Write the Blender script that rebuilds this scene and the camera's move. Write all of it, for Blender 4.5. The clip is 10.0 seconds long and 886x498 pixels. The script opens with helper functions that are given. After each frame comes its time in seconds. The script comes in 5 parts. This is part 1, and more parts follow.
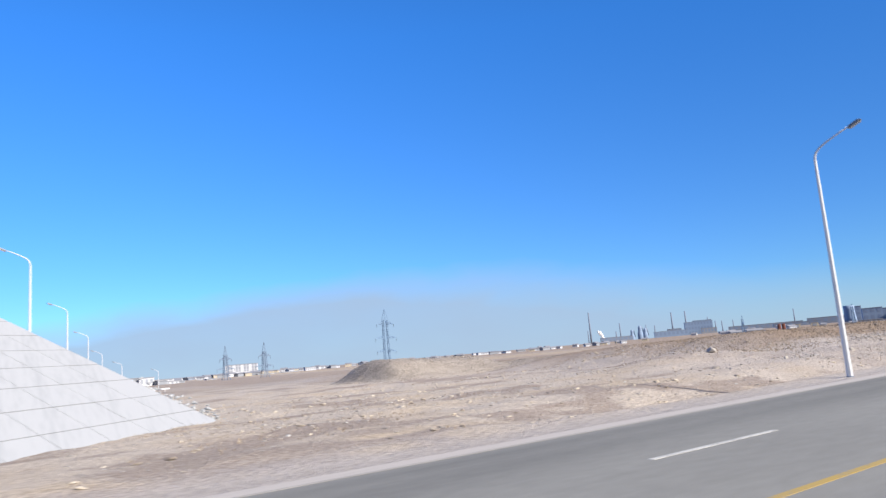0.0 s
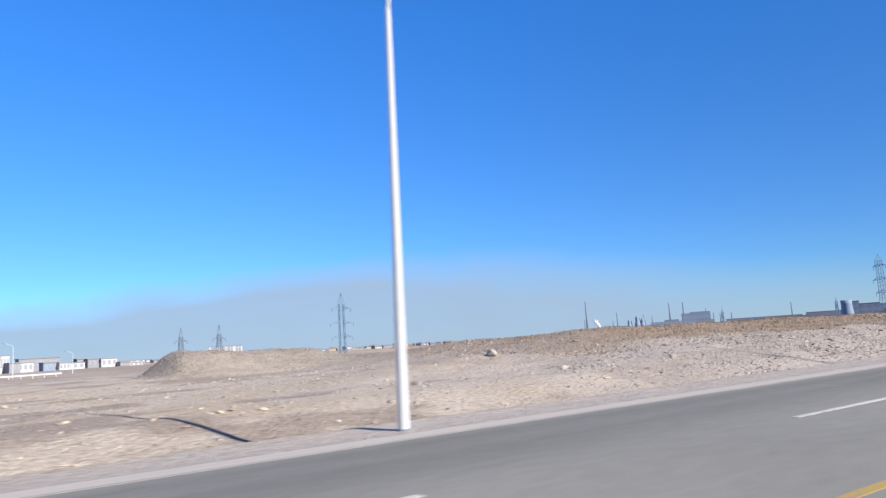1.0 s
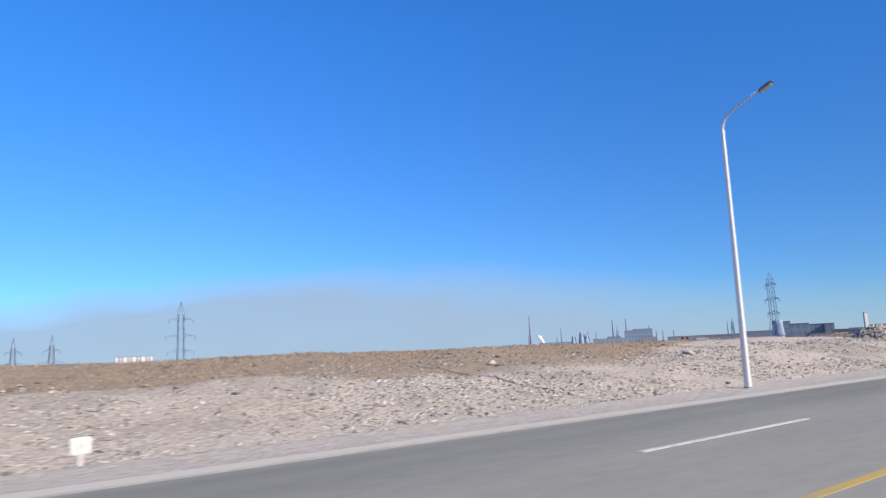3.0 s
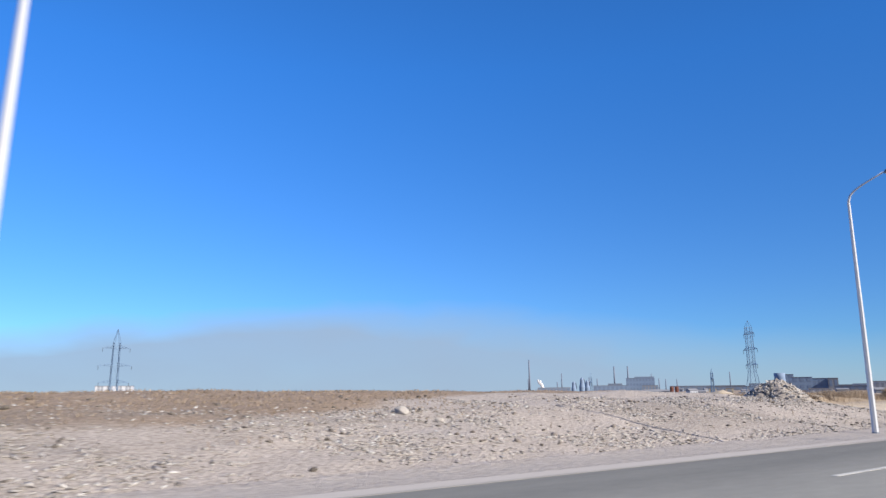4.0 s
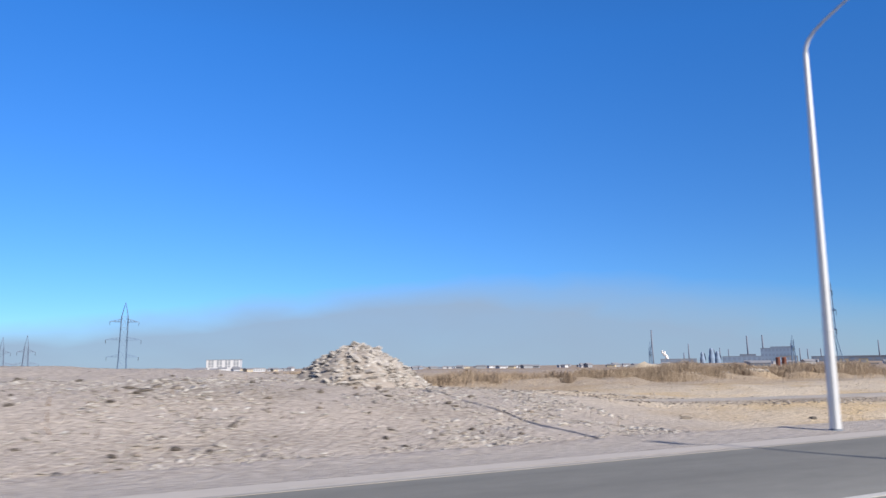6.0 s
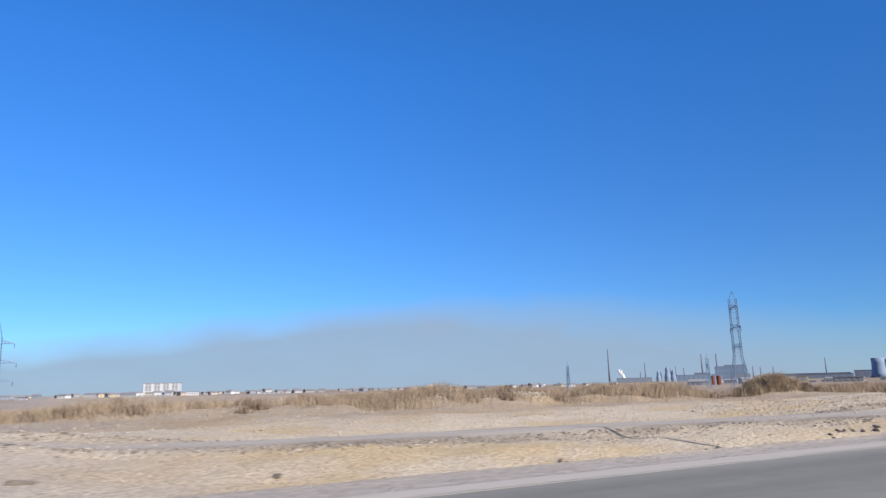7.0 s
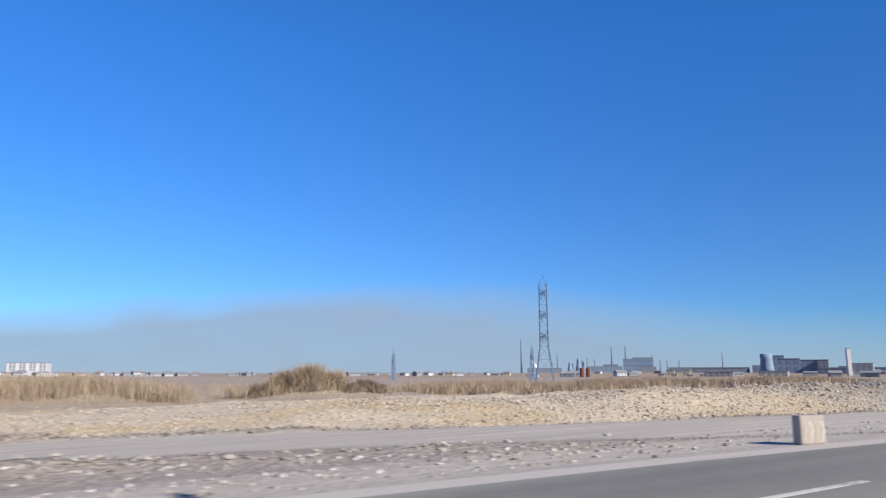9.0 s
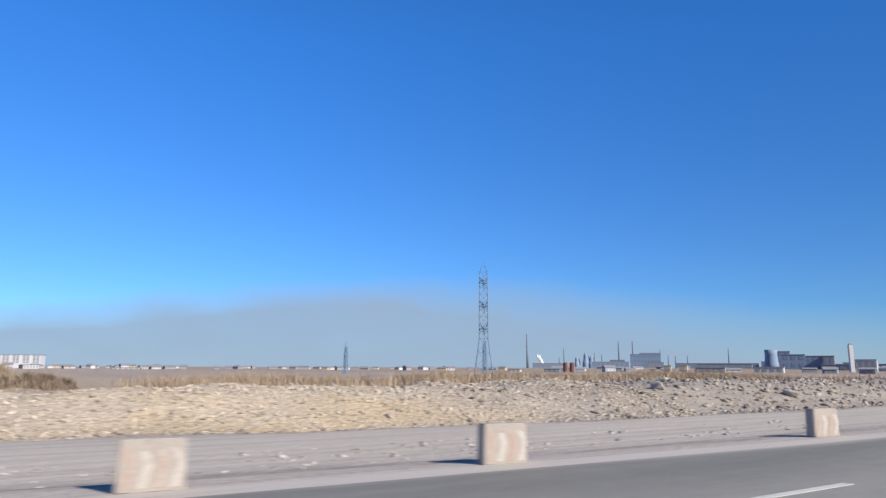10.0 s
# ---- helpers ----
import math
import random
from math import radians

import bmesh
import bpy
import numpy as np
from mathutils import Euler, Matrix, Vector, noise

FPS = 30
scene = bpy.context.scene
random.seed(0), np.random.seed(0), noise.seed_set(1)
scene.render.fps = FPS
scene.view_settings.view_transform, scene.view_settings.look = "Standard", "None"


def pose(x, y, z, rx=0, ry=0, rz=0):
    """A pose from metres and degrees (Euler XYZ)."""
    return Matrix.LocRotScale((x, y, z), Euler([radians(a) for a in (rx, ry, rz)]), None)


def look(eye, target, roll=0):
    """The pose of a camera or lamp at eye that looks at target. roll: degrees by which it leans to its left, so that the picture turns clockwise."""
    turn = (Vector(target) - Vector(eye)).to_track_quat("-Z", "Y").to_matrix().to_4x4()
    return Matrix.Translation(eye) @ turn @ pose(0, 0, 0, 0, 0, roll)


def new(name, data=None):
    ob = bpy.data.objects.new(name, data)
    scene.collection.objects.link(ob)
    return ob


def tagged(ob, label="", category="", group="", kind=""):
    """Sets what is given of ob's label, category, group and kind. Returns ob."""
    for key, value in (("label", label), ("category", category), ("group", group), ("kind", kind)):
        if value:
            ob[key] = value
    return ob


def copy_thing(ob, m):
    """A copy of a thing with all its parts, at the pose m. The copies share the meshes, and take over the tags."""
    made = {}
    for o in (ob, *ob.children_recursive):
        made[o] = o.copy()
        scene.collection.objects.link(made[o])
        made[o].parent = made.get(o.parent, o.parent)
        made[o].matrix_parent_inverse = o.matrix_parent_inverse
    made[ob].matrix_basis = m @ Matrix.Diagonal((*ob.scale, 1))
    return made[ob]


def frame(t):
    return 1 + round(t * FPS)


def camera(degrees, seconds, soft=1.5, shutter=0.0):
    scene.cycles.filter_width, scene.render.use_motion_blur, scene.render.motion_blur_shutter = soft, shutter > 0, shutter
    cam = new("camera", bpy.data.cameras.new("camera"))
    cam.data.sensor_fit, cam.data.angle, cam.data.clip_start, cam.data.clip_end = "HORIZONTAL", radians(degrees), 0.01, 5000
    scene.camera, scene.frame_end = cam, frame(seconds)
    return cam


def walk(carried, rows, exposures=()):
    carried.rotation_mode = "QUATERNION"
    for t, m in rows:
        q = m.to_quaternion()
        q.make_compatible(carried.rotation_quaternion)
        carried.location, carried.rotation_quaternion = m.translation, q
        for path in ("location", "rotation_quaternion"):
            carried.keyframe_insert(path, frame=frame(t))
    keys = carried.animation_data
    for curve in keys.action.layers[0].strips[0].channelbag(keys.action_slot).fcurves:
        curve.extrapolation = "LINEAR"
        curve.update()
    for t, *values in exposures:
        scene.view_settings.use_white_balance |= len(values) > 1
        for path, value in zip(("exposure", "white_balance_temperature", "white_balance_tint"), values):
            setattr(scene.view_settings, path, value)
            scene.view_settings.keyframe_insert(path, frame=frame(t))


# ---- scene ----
import itertools

# ---------------------------------------------------------------- camera
cam = camera(65.2, 10.0, soft=1.4, shutter=0.16)
PATH = [
    (0, look((0.35, -2.09, 2.11), (11.73, 14.08, 5.16), -4.87)),
    (0.5, look((11.52, -1.04, 1.82), (23.24, 14.97, 4.34), -5.44)),
    (1, look((22.31, -0.26, 1.63), (33.57, 16.05, 4.29), -3.58)),
    (1.5, look((33.26, -0.60, 1.68), (44.64, 15.61, 4.45), -2.73)),
    (2, look((43.92, -0.40, 1.68), (55.68, 15.57, 4.28), -3.82)),
    (2.5, look((54.96, -0.38, 1.63), (66.99, 15.39, 4.21), -1.74)),
    (2.7, look((59.52, -0.45, 1.62), (71.65, 15.24, 4.23), -2.85)),
    (3.8, look((84.31, -0.24, 1.65), (96.31, 15.28, 5.58), -0.56)),
    (4, look((88.86, -0.15, 1.60), (100.68, 15.47, 5.69), -0.51)),
    (4.5, look((100.24, 0.05, 1.59), (110.02, 17.20, 4.80), -1.27)),
    (5, look((111.57, 0.42, 1.55), (120.55, 18.01, 4.72), -1.39)),
    (5.2, look((116.09, 0.64, 1.53), (124.73, 18.40, 4.64), -1.27)),
    (6.3, look((140.69, 1.34, 1.46), (149.59, 18.88, 5.05), -0.17)),
    (6.5, look((145.10, 1.43, 1.45), (154.26, 18.81, 5.20), -0.12)),
    (7, look((155.96, 1.59, 1.47), (165.46, 18.75, 5.39), -1.26)),
    (7.5, look((166.79, 1.47, 1.60), (176.45, 18.57, 5.38), -1.94)),
    (8, look((177.45, 1.49, 1.56), (187.63, 18.31, 5.27), -0.52)),
    (8.5, look((188.04, 1.80, 1.58), (198.78, 18.25, 5.36), 0.25)),
    (9, look((198.49, 2.16, 1.56), (209.59, 18.42, 5.10), -0.03)),
    (9.5, look((208.96, 1.92, 1.45), (220.11, 18.16, 4.90), -0.98)),
    (10, look((219.50, 1.12, 1.48), (230.26, 17.64, 4.87), 0.28)),
]
walk(cam, PATH, [(0.0, 1.14), (0.5, 1.1), (2.7, 1.03), (4.0, 0.95), (5.2, 0.86), (6.5, 0.83), (10.0, 0.82)])

# ---------------------------------------------------------------- world, sun
SUN_TO = Vector((0.31, -1.0, 0.65)).normalized()
SUN_EL = math.asin(SUN_TO.z)
SUN_AZ = math.atan2(SUN_TO.x, SUN_TO.y)

world = bpy.data.worlds.new("world")
scene.world = world
world.use_nodes = True
wn, wl = world.node_tree.nodes, world.node_tree.links
wn.clear()


def wmath(op, a, b=None, clamp=False):
    nd = wn.new("ShaderNodeMath")
    nd.operation, nd.use_clamp = op, clamp
    for i, v in enumerate((a, b)):
        if v is None:
            continue
        if isinstance(v, (int, float)):
            nd.inputs[i].default_value = v
        else:
            wl.new(v, nd.inputs[i])
    return nd.outputs[0]


sky = wn.new("ShaderNodeTexSky")
sky.sky_type, sky.sun_disc = "NISHITA", False
sky.sun_elevation, sky.sun_rotation = SUN_EL, SUN_AZ
sky.altitude, sky.air_density, sky.dust_density, sky.ozone_density = 1500, 1.0, 0.0, 3.0
tex = wn.new("ShaderNodeTexCoord")
sep = wn.new("ShaderNodeSeparateXYZ")
wl.new(tex.outputs["Generated"], sep.inputs[0])
elev = wmath("MULTIPLY", wmath("ARCSINE", sep.outputs[2]), 57.2958)
azim = wmath("MULTIPLY", wmath("ARCTAN2", sep.outputs[0], sep.outputs[1]), 57.2958)
# the smog bank hangs all round the horizon and is thickest over the works
u = wmath("DIVIDE", wmath("SUBTRACT", azim, 33.0), 31.0)
bulge = wmath("POWER", 2.718, wmath("MULTIPLY", wmath("MULTIPLY", u, u), -1.0))
sn = wn.new("ShaderNodeTexNoise")
sn.inputs["Scale"].default_value, sn.inputs["Detail"].default_value = 7.0, 3.0
mp = wn.new("ShaderNodeMapping")
mp.inputs["Scale"].default_value = (1.0, 1.0, 2.5)
wl.new(tex.outputs["Generated"], mp.inputs[0])
wl.new(mp.outputs[0], sn.inputs["Vector"])
top = wmath("ADD", wmath("ADD", wmath("MULTIPLY", bulge, 4.7), 2.9), wmath("MULTIPLY", wmath("SUBTRACT", sn.outputs[0], 0.5), 2.2))
soft_edge = wmath("ADD", 2.3, wmath("MULTIPLY", wmath("MAXIMUM", wmath("SUBTRACT", azim, 24.0), 0.0), 0.09))
mask = wmath("DIVIDE", wmath("SUBTRACT", top, elev), soft_edge, clamp=True)
mask = wmath("MULTIPLY", mask, wmath("ADD", 0.78, wmath("MULTIPLY", sn.outputs[0], 0.2)), clamp=True)
smog = wn.new("ShaderNodeMix")
smog.data_type = "RGBA"
wl.new(mask, smog.inputs["Factor"])
gain = wn.new("ShaderNodeMix")
gain.data_type, gain.blend_type = "RGBA", "MULTIPLY"
gain.inputs["Factor"].default_value = 1.0
tint = wn.new("ShaderNodeMix")
tint.data_type = "RGBA"
tint.inputs["A"].default_value, tint.inputs["B"].default_value = (0.41, 0.63, 0.90, 1), (0.31, 0.93, 1.60, 1)
wl.new(wmath("DIVIDE", elev, 26.0, clamp=True), tint.inputs["Factor"])
# edge darkening put into the sky colour, sideways round the horizon from azimuth 12
turn_dim = wmath("ADD", wmath("MULTIPLY", wmath("COSINE", wmath("MULTIPLY", wmath("SUBTRACT", azim, 12.0), 0.0174533)), 0.42), 0.6)
dim = wn.new("ShaderNodeMix")
dim.data_type, dim.blend_type = "RGBA", "MULTIPLY"
dim.inputs["Factor"].default_value = 1.0
wl.new(tint.outputs["Result"], dim.inputs["A"])
wl.new(turn_dim, dim.inputs["B"])
wl.new(dim.outputs["Result"], gain.inputs["B"])
wl.new(sky.outputs[0], gain.inputs["A"])
wl.new(gain.outputs["Result"], smog.inputs["A"])
SKY_STRENGTH = 0.076
smog.inputs["B"].default_value = (2.5, 3.3, 4.45, 1)
back = wn.new("ShaderNodeBackground")
back.inputs["Strength"].default_value = SKY_STRENGTH
wl.new(smog.outputs["Result"], back.inputs["Color"])
wout = wn.new("ShaderNodeOutputWorld")
wl.new(back.outputs[0], wout.inputs["Surface"])

sun = new("sun", bpy.data.lights.new("sun", "SUN"))
sun.data.energy, sun.data.angle, sun.data.color = 3.7, radians(0.6), (1.0, 0.905, 0.80)
sun.matrix_world = look(SUN_TO * 500, (0, 0, 0))


# ---------------------------------------------------------------- materials
def rgb(r, g, b):
    return (r, g, b, 1.0)


class Mat:
    """A small builder round one node material."""

    def __init__(self, name, rough=0.9, metal=0.0, spec=0.3):
        self.m = bpy.data.materials.new(name)
        self.m.use_nodes = True
        self.n, self.l = self.m.node_tree.nodes, self.m.node_tree.links
        self.b = self.n["Principled BSDF"]
        self.b.inputs["Roughness"].default_value = rough
        self.b.inputs["Metallic"].default_value = metal
        self.b.inputs["Specular IOR Level"].default_value = spec
        self.geo = self.n.new("ShaderNodeNewGeometry")

    def noise(self, scale, detail=4.0, stretch=(1, 1, 1), rough=0.55):
        t = self.n.new("ShaderNodeTexNoise")
        t.inputs["Scale"].default_value, t.inputs["Detail"].default_value, t.inputs["Roughness"].default_value = scale, detail, rough
        mapping = self.n.new("ShaderNodeMapping")
        mapping.inputs["Scale"].default_value = stretch
        self.l.new(self.geo.outputs["Position"], mapping.inputs[0])
        self.l.new(mapping.outputs[0], t.inputs["Vector"])
        return t.outputs[0]

    def ramp(self, fac, *stops):
        r = self.n.new("ShaderNodeValToRGB")
        els = r.color_ramp.elements
        while len(els) < len(stops):
            els.new(0.5)
        for e, (pos, col) in zip(els, stops):
            e.position, e.color = pos, col if len(col) == 4 else (*col, 1)
        self.l.new(fac, r.inputs[0])
        return r.outputs[0]

    def mix(self, fac, a, b, mode="MIX"):
        x = self.n.new("ShaderNodeMix")
        x.data_type, x.blend_type = "RGBA", mode
        for key, v in (("Factor", fac), ("A", a), ("B", b)):
            if isinstance(v, float):
                x.inputs[key].default_value = v
            elif isinstance(v, tuple):
                x.inputs[key].default_value = v
            else:
                self.l.new(v, x.inputs[key])
        return x.outputs["Result"]

    def math(self, op, a, b, clamp=True):
        x = self.n.new("ShaderNodeMath")
        x.operation, x.use_clamp = op, clamp
        for i, v in enumerate((a, b)):
            if isinstance(v, (int, float)):
                x.inputs[i].default_value = v
            else:
                self.l.new(v, x.inputs[i])
        return x.outputs[0]

    def color(self, out):
        if isinstance(out, tuple):
            self.b.inputs["Base Color"].default_value = out
        else:
            self.l.new(out, self.b.inputs["Base Color"])
        return self

    def bump(self, height, strength=0.4, distance=0.05):
        x = self.n.new("ShaderNodeBump")
        x.inputs["Strength"].default_value, x.inputs["Distance"].default_value = strength, distance
        self.l.new(height, x.inputs["Height"])
        self.l.new(x.outputs[0], self.b.inputs["Normal"])
        return self


def worn(name, base, dark, scale=3.0, rough=0.85, metal=0.0, stretch=(1, 1, 1), bump=0.2, spec=0.3, fine=9.0):
    """Two-scale wear between two colours."""
    m = Mat(name, rough, metal, spec)
    big, small = m.noise(scale, 5.0, stretch), m.noise(scale * fine, 3.0, stretch)
    f = m.math("MULTIPLY", m.math("ADD", big, small), 0.5)
    m.color(m.ramp(f, (0.34, dark), (0.62, base)))
    m.bump(small, bump, 0.02)
    return m.m


def island(name, stops, rough=0.95, scale=6.0):
    """Loose pieces: the colour changes from piece to piece, with a fine grain."""
    m = Mat(name, rough)
    c = m.ramp(m.geo.outputs["Random Per Island"], *stops)
    g = m.noise(scale, 4.0)
    m.color(m.mix(0.55, c, m.ramp(g, (0.3, rgb(0.45, 0.45, 0.45)), (0.7, rgb(1, 1, 1))), "MULTIPLY"))
    m.bump(g, 0.5, 0.03)
    return m.m


def make_ground():
    m = Mat("earth", 0.97, 0.0, 0.15)
    at = m.n.new("ShaderNodeAttribute")
    at.attribute_name = "zone"
    sx = m.n.new("ShaderNodeSeparateColor")
    m.l.new(at.outputs["Color"], sx.inputs[0])
    big = m.noise(0.12, 6.0, (1, 1.6, 1))
    mid = m.noise(0.9, 6.0, (0.6, 1.4, 1), 0.62)
    fine = m.noise(7.0, 5.0, (0.8, 1.2, 1), 0.65)
    grit = m.noise(30.0, 2.0)
    rubble = m.mix(mid, rgb(0.44, 0.405, 0.375), rgb(0.585, 0.545, 0.51))
    rubble = m.mix(m.math("MULTIPLY", big, 0.6), rubble, rgb(0.43, 0.38, 0.345))
    sand = m.mix(mid, rgb(0.56, 0.485, 0.385), rgb(0.72, 0.645, 0.525))
    sand = m.mix(m.ramp(big, (0.48, rgb(0, 0, 0)), (0.62, rgb(1, 1, 1))), sand, rgb(0.62, 0.50, 0.33))
    grass = m.mix(mid, rgb(0.26, 0.205, 0.155), rgb(0.40, 0.325, 0.26))
    gravel = m.mix(mid, rgb(0.435, 0.405, 0.365), rgb(0.525, 0.49, 0.445))
    col = m.mix(sx.outputs[1], rubble, sand)
    col = m.mix(sx.outputs[0], col, grass)
    col = m.mix(sx.outputs[2], col, gravel)
    stony = m.mix(fine, rgb(0.165, 0.147, 0.13), rgb(0.43, 0.39, 0.345))
    col = m.mix(m.math("MULTIPLY", at.outputs["Alpha"], m.ramp(mid, (0.35, rgb(0.5, 0.5, 0.5)), (0.6, rgb(1, 1, 1)))), col, stony)
    smooth = m.math("SUBTRACT", 1.0, m.math("MULTIPLY", sx.outputs[2], 0.75))
    streak = m.noise(1.3, 3.0, (0.06, 2.6, 1))
    col = m.mix(m.math("MULTIPLY", sx.outputs[2], 0.6), col, m.ramp(streak, (0.35, rgb(0.72, 0.72, 0.73)), (0.65, rgb(1.08, 1.08, 1.08))), "MULTIPLY")
    col = m.mix(m.math("MULTIPLY", smooth, 0.75), col, m.ramp(fine, (0.36, rgb(0.68, 0.65, 0.62)), (0.62, rgb(1.3, 1.3, 1.3))), "MULTIPLY")
    col = m.mix(0.3, col, m.ramp(grit, (0.35, rgb(0.5, 0.5, 0.5)), (0.65, rgb(1, 1, 1))), "MULTIPLY")
    m.color(col)
    m.bump(m.math("MULTIPLY", m.math("ADD", fine, m.math("MULTIPLY", grit, 0.3), False), smooth, False), 1.0, 0.12)
    return m.m


def make_asphalt():
    m = Mat("asphalt", 0.82, 0.0, 0.35)
    sy = m.n.new("ShaderNodeSeparateXYZ")
    m.l.new(m.geo.outputs["Position"], sy.inputs[0])
    lanes = m.math("ADD", m.math("DIVIDE", m.math("ADD", sy.outputs[1], 4.0, False), 14.45), m.math("MULTIPLY", m.math("SUBTRACT", m.noise(0.5, 3.0, (0.1, 1, 1)), 0.5, False), 0.06, False))
    patch = m.noise(0.25, 5.0, (0.35, 1.2, 1.0))
    grain = m.noise(60.0, 2.0)
    mid = m.noise(4.0, 5.0, (0.4, 1, 1))
    tone = lambda v: rgb(v * 1.08, v * 1.08, v * 0.98)
    col = m.ramp(lanes, (0.0, tone(0.25)), (0.35, tone(0.235)), (0.5, tone(0.275)), (0.72, tone(0.28)), (0.80, tone(0.235)), (0.86, tone(0.205)), (0.90, tone(0.225)), (0.945, tone(0.20)), (1.0, tone(0.27)))
    col = m.mix(0.35, col, m.ramp(patch, (0.35, rgb(0.62, 0.62, 0.63)), (0.7, rgb(1.1, 1.1, 1.1))), "MULTIPLY")
    col = m.mix(0.3, col, m.ramp(mid, (0.3, rgb(0.6, 0.6, 0.6)), (0.7, rgb(1, 1, 1))), "MULTIPLY")
    col = m.mix(0.4, col, m.ramp(grain, (0.3, rgb(0.55, 0.55, 0.55)), (0.7, rgb(1, 1, 1))), "MULTIPLY")
    # dust drifted over the edge, farther in where the track joins the road
    grey = lambda v: rgb(v, v, v)
    reach = m.ramp(m.math("DIVIDE", m.math("SUBTRACT", sy.outputs[0], 190.0, False), 50.0), (0.0, grey(0.0)), (0.4, grey(0.12)), (0.5, grey(0.3)), (0.7, grey(0.62)), (0.9, grey(0.9)))
    inner = m.math("ADD", m.math("SUBTRACT", sy.outputs[1], 10.9, False), m.math("MULTIPLY", reach, 2.0, False), False)
    inner = m.math("ADD", inner, m.math("MULTIPLY", m.math("SUBTRACT", m.noise(0.8, 4.0, (0.25, 1, 1)), 0.5, False), 0.7, False), False)
    dust = m.math("ADD", m.math("DIVIDE", inner, 0.7, False), 0.5)
    col = m.mix(m.math("MULTIPLY", dust, 0.75), col, m.mix(mid, rgb(0.43, 0.405, 0.375), rgb(0.50, 0.475, 0.44)))
    m.color(col)
    m.bump(grain, 0.35, 0.01)
    return m.m


def line_paint(name, paint, under, keep):
    """Road paint worn through to the asphalt in spots."""
    m = Mat(name, 0.75)
    f = m.math("ADD", m.math("MULTIPLY", m.noise(14.0, 5.0), 0.6), m.math("MULTIPLY", m.noise(0.7, 3.0), 0.4))
    m.color(m.ramp(f, (keep, under), (keep + 0.1, paint)))
    return m.m


EARTH = make_ground()
ASPHALT = make_asphalt()
WHITE_LINE = line_paint("white road paint", rgb(0.55, 0.55, 0.52), rgb(0.26, 0.26, 0.25), 0.38)
EDGE_LINE = line_paint("worn edge paint", rgb(0.42, 0.40, 0.355), rgb(0.32, 0.305, 0.28), 0.5)
YELLOW_LINE = line_paint("yellow road paint", rgb(0.42, 0.30, 0.09), rgb(0.27, 0.25, 0.20), 0.40)
SHOULDER = worn("dusty shoulder concrete", rgb(0.49, 0.46, 0.425), rgb(0.41, 0.385, 0.355), 1.0, 0.95, 0, (0.5, 3, 1), 0.2)
GALV = worn("galvanised steel", rgb(0.64, 0.675, 0.73), rgb(0.53, 0.56, 0.61), 1.2, 0.5, 0.1, (6, 6, 0.4), 0.05, 0.4)
LAMP_GREY = worn("lamp housing", rgb(0.24, 0.28, 0.34), rgb(0.16, 0.19, 0.24), 4.0, 0.5)
LAMP_GLASS = worn("lamp cover", rgb(0.5, 0.52, 0.54), rgb(0.4, 0.42, 0.44), 4.0, 0.25)
BAND = worn("dark band", rgb(0.2, 0.2, 0.2), rgb(0.12, 0.12, 0.12), 5.0)
CONCRETE = worn("pale concrete", rgb(0.60, 0.58, 0.54), rgb(0.44, 0.42, 0.39), 0.8, 0.9, 0, (1, 1, 1), 0.25)
SLAB = worn("pale concrete slab", rgb(0.44, 0.46, 0.48), rgb(0.33, 0.35, 0.37), 0.55, 0.9, 0, (1.6, 0.12, 0.2), 0.25)
JOINT = worn("dark joint mortar", rgb(0.25, 0.25, 0.25), rgb(0.20, 0.20, 0.20), 2.0)
MARKER_WHITE = worn("white marker paint", rgb(0.72, 0.71, 0.68), rgb(0.58, 0.56, 0.52), 5.0, 0.7)
BARRIER = worn("barrier concrete", rgb(0.43, 0.395, 0.37), rgb(0.32, 0.295, 0.275), 3.5, 0.9, 0, (1, 1, 1), 0.3)
FADED_RED = line_paint("faded red paint", rgb(0.39, 0.30, 0.265), rgb(0.41, 0.375, 0.35), 0.44)
FADED_WHITE = line_paint("faded white paint", rgb(0.48, 0.46, 0.44), rgb(0.42, 0.385, 0.36), 0.42)
# both pylon steels have the bluish distance haze painted into their colour
LATTICE = worn("weathered haze-blue lattice steel", rgb(0.20, 0.31, 0.46), rgb(0.14, 0.22, 0.34), 1.5, 0.6, 0.3)
LATTICE_FAR = worn("hazy lattice steel", rgb(0.20, 0.27, 0.38), rgb(0.15, 0.20, 0.29), 1.5, 0.7, 0.1)
INSUL = worn("insulator glass", rgb(0.10, 0.13, 0.14), rgb(0.06, 0.08, 0.09), 5.0, 0.4)
STONE = island("broken limestone", ((0.0, rgb(0.20, 0.185, 0.175)), (0.2, rgb(0.37, 0.35, 0.335)), (0.75, rgb(0.50, 0.48, 0.46)), (1.0, rgb(0.64, 0.63, 0.615))))
CLOD = island("dry soil clods", ((0.0, rgb(0.27, 0.23, 0.19)), (0.3, rgb(0.50, 0.44, 0.365)), (1.0, rgb(0.66, 0.595, 0.505))))
GREY_CLOD = island("grey soil clods", ((0.0, rgb(0.19, 0.17, 0.155)), (0.6, rgb(0.38, 0.345, 0.315)), (1.0, rgb(0.54, 0.50, 0.46))))
STRAW = island("dry grass", ((0.0, rgb(0.27, 0.21, 0.15)), (0.5, rgb(0.44, 0.35, 0.26)), (1.0, rgb(0.58, 0.49, 0.385))), 0.9, 3.0)
GRASS = island("short dry grass", ((0.0, rgb(0.225, 0.172, 0.118)), (0.6, rgb(0.325, 0.258, 0.188)), (1.0, rgb(0.42, 0.345, 0.265))), 0.9, 3.0)
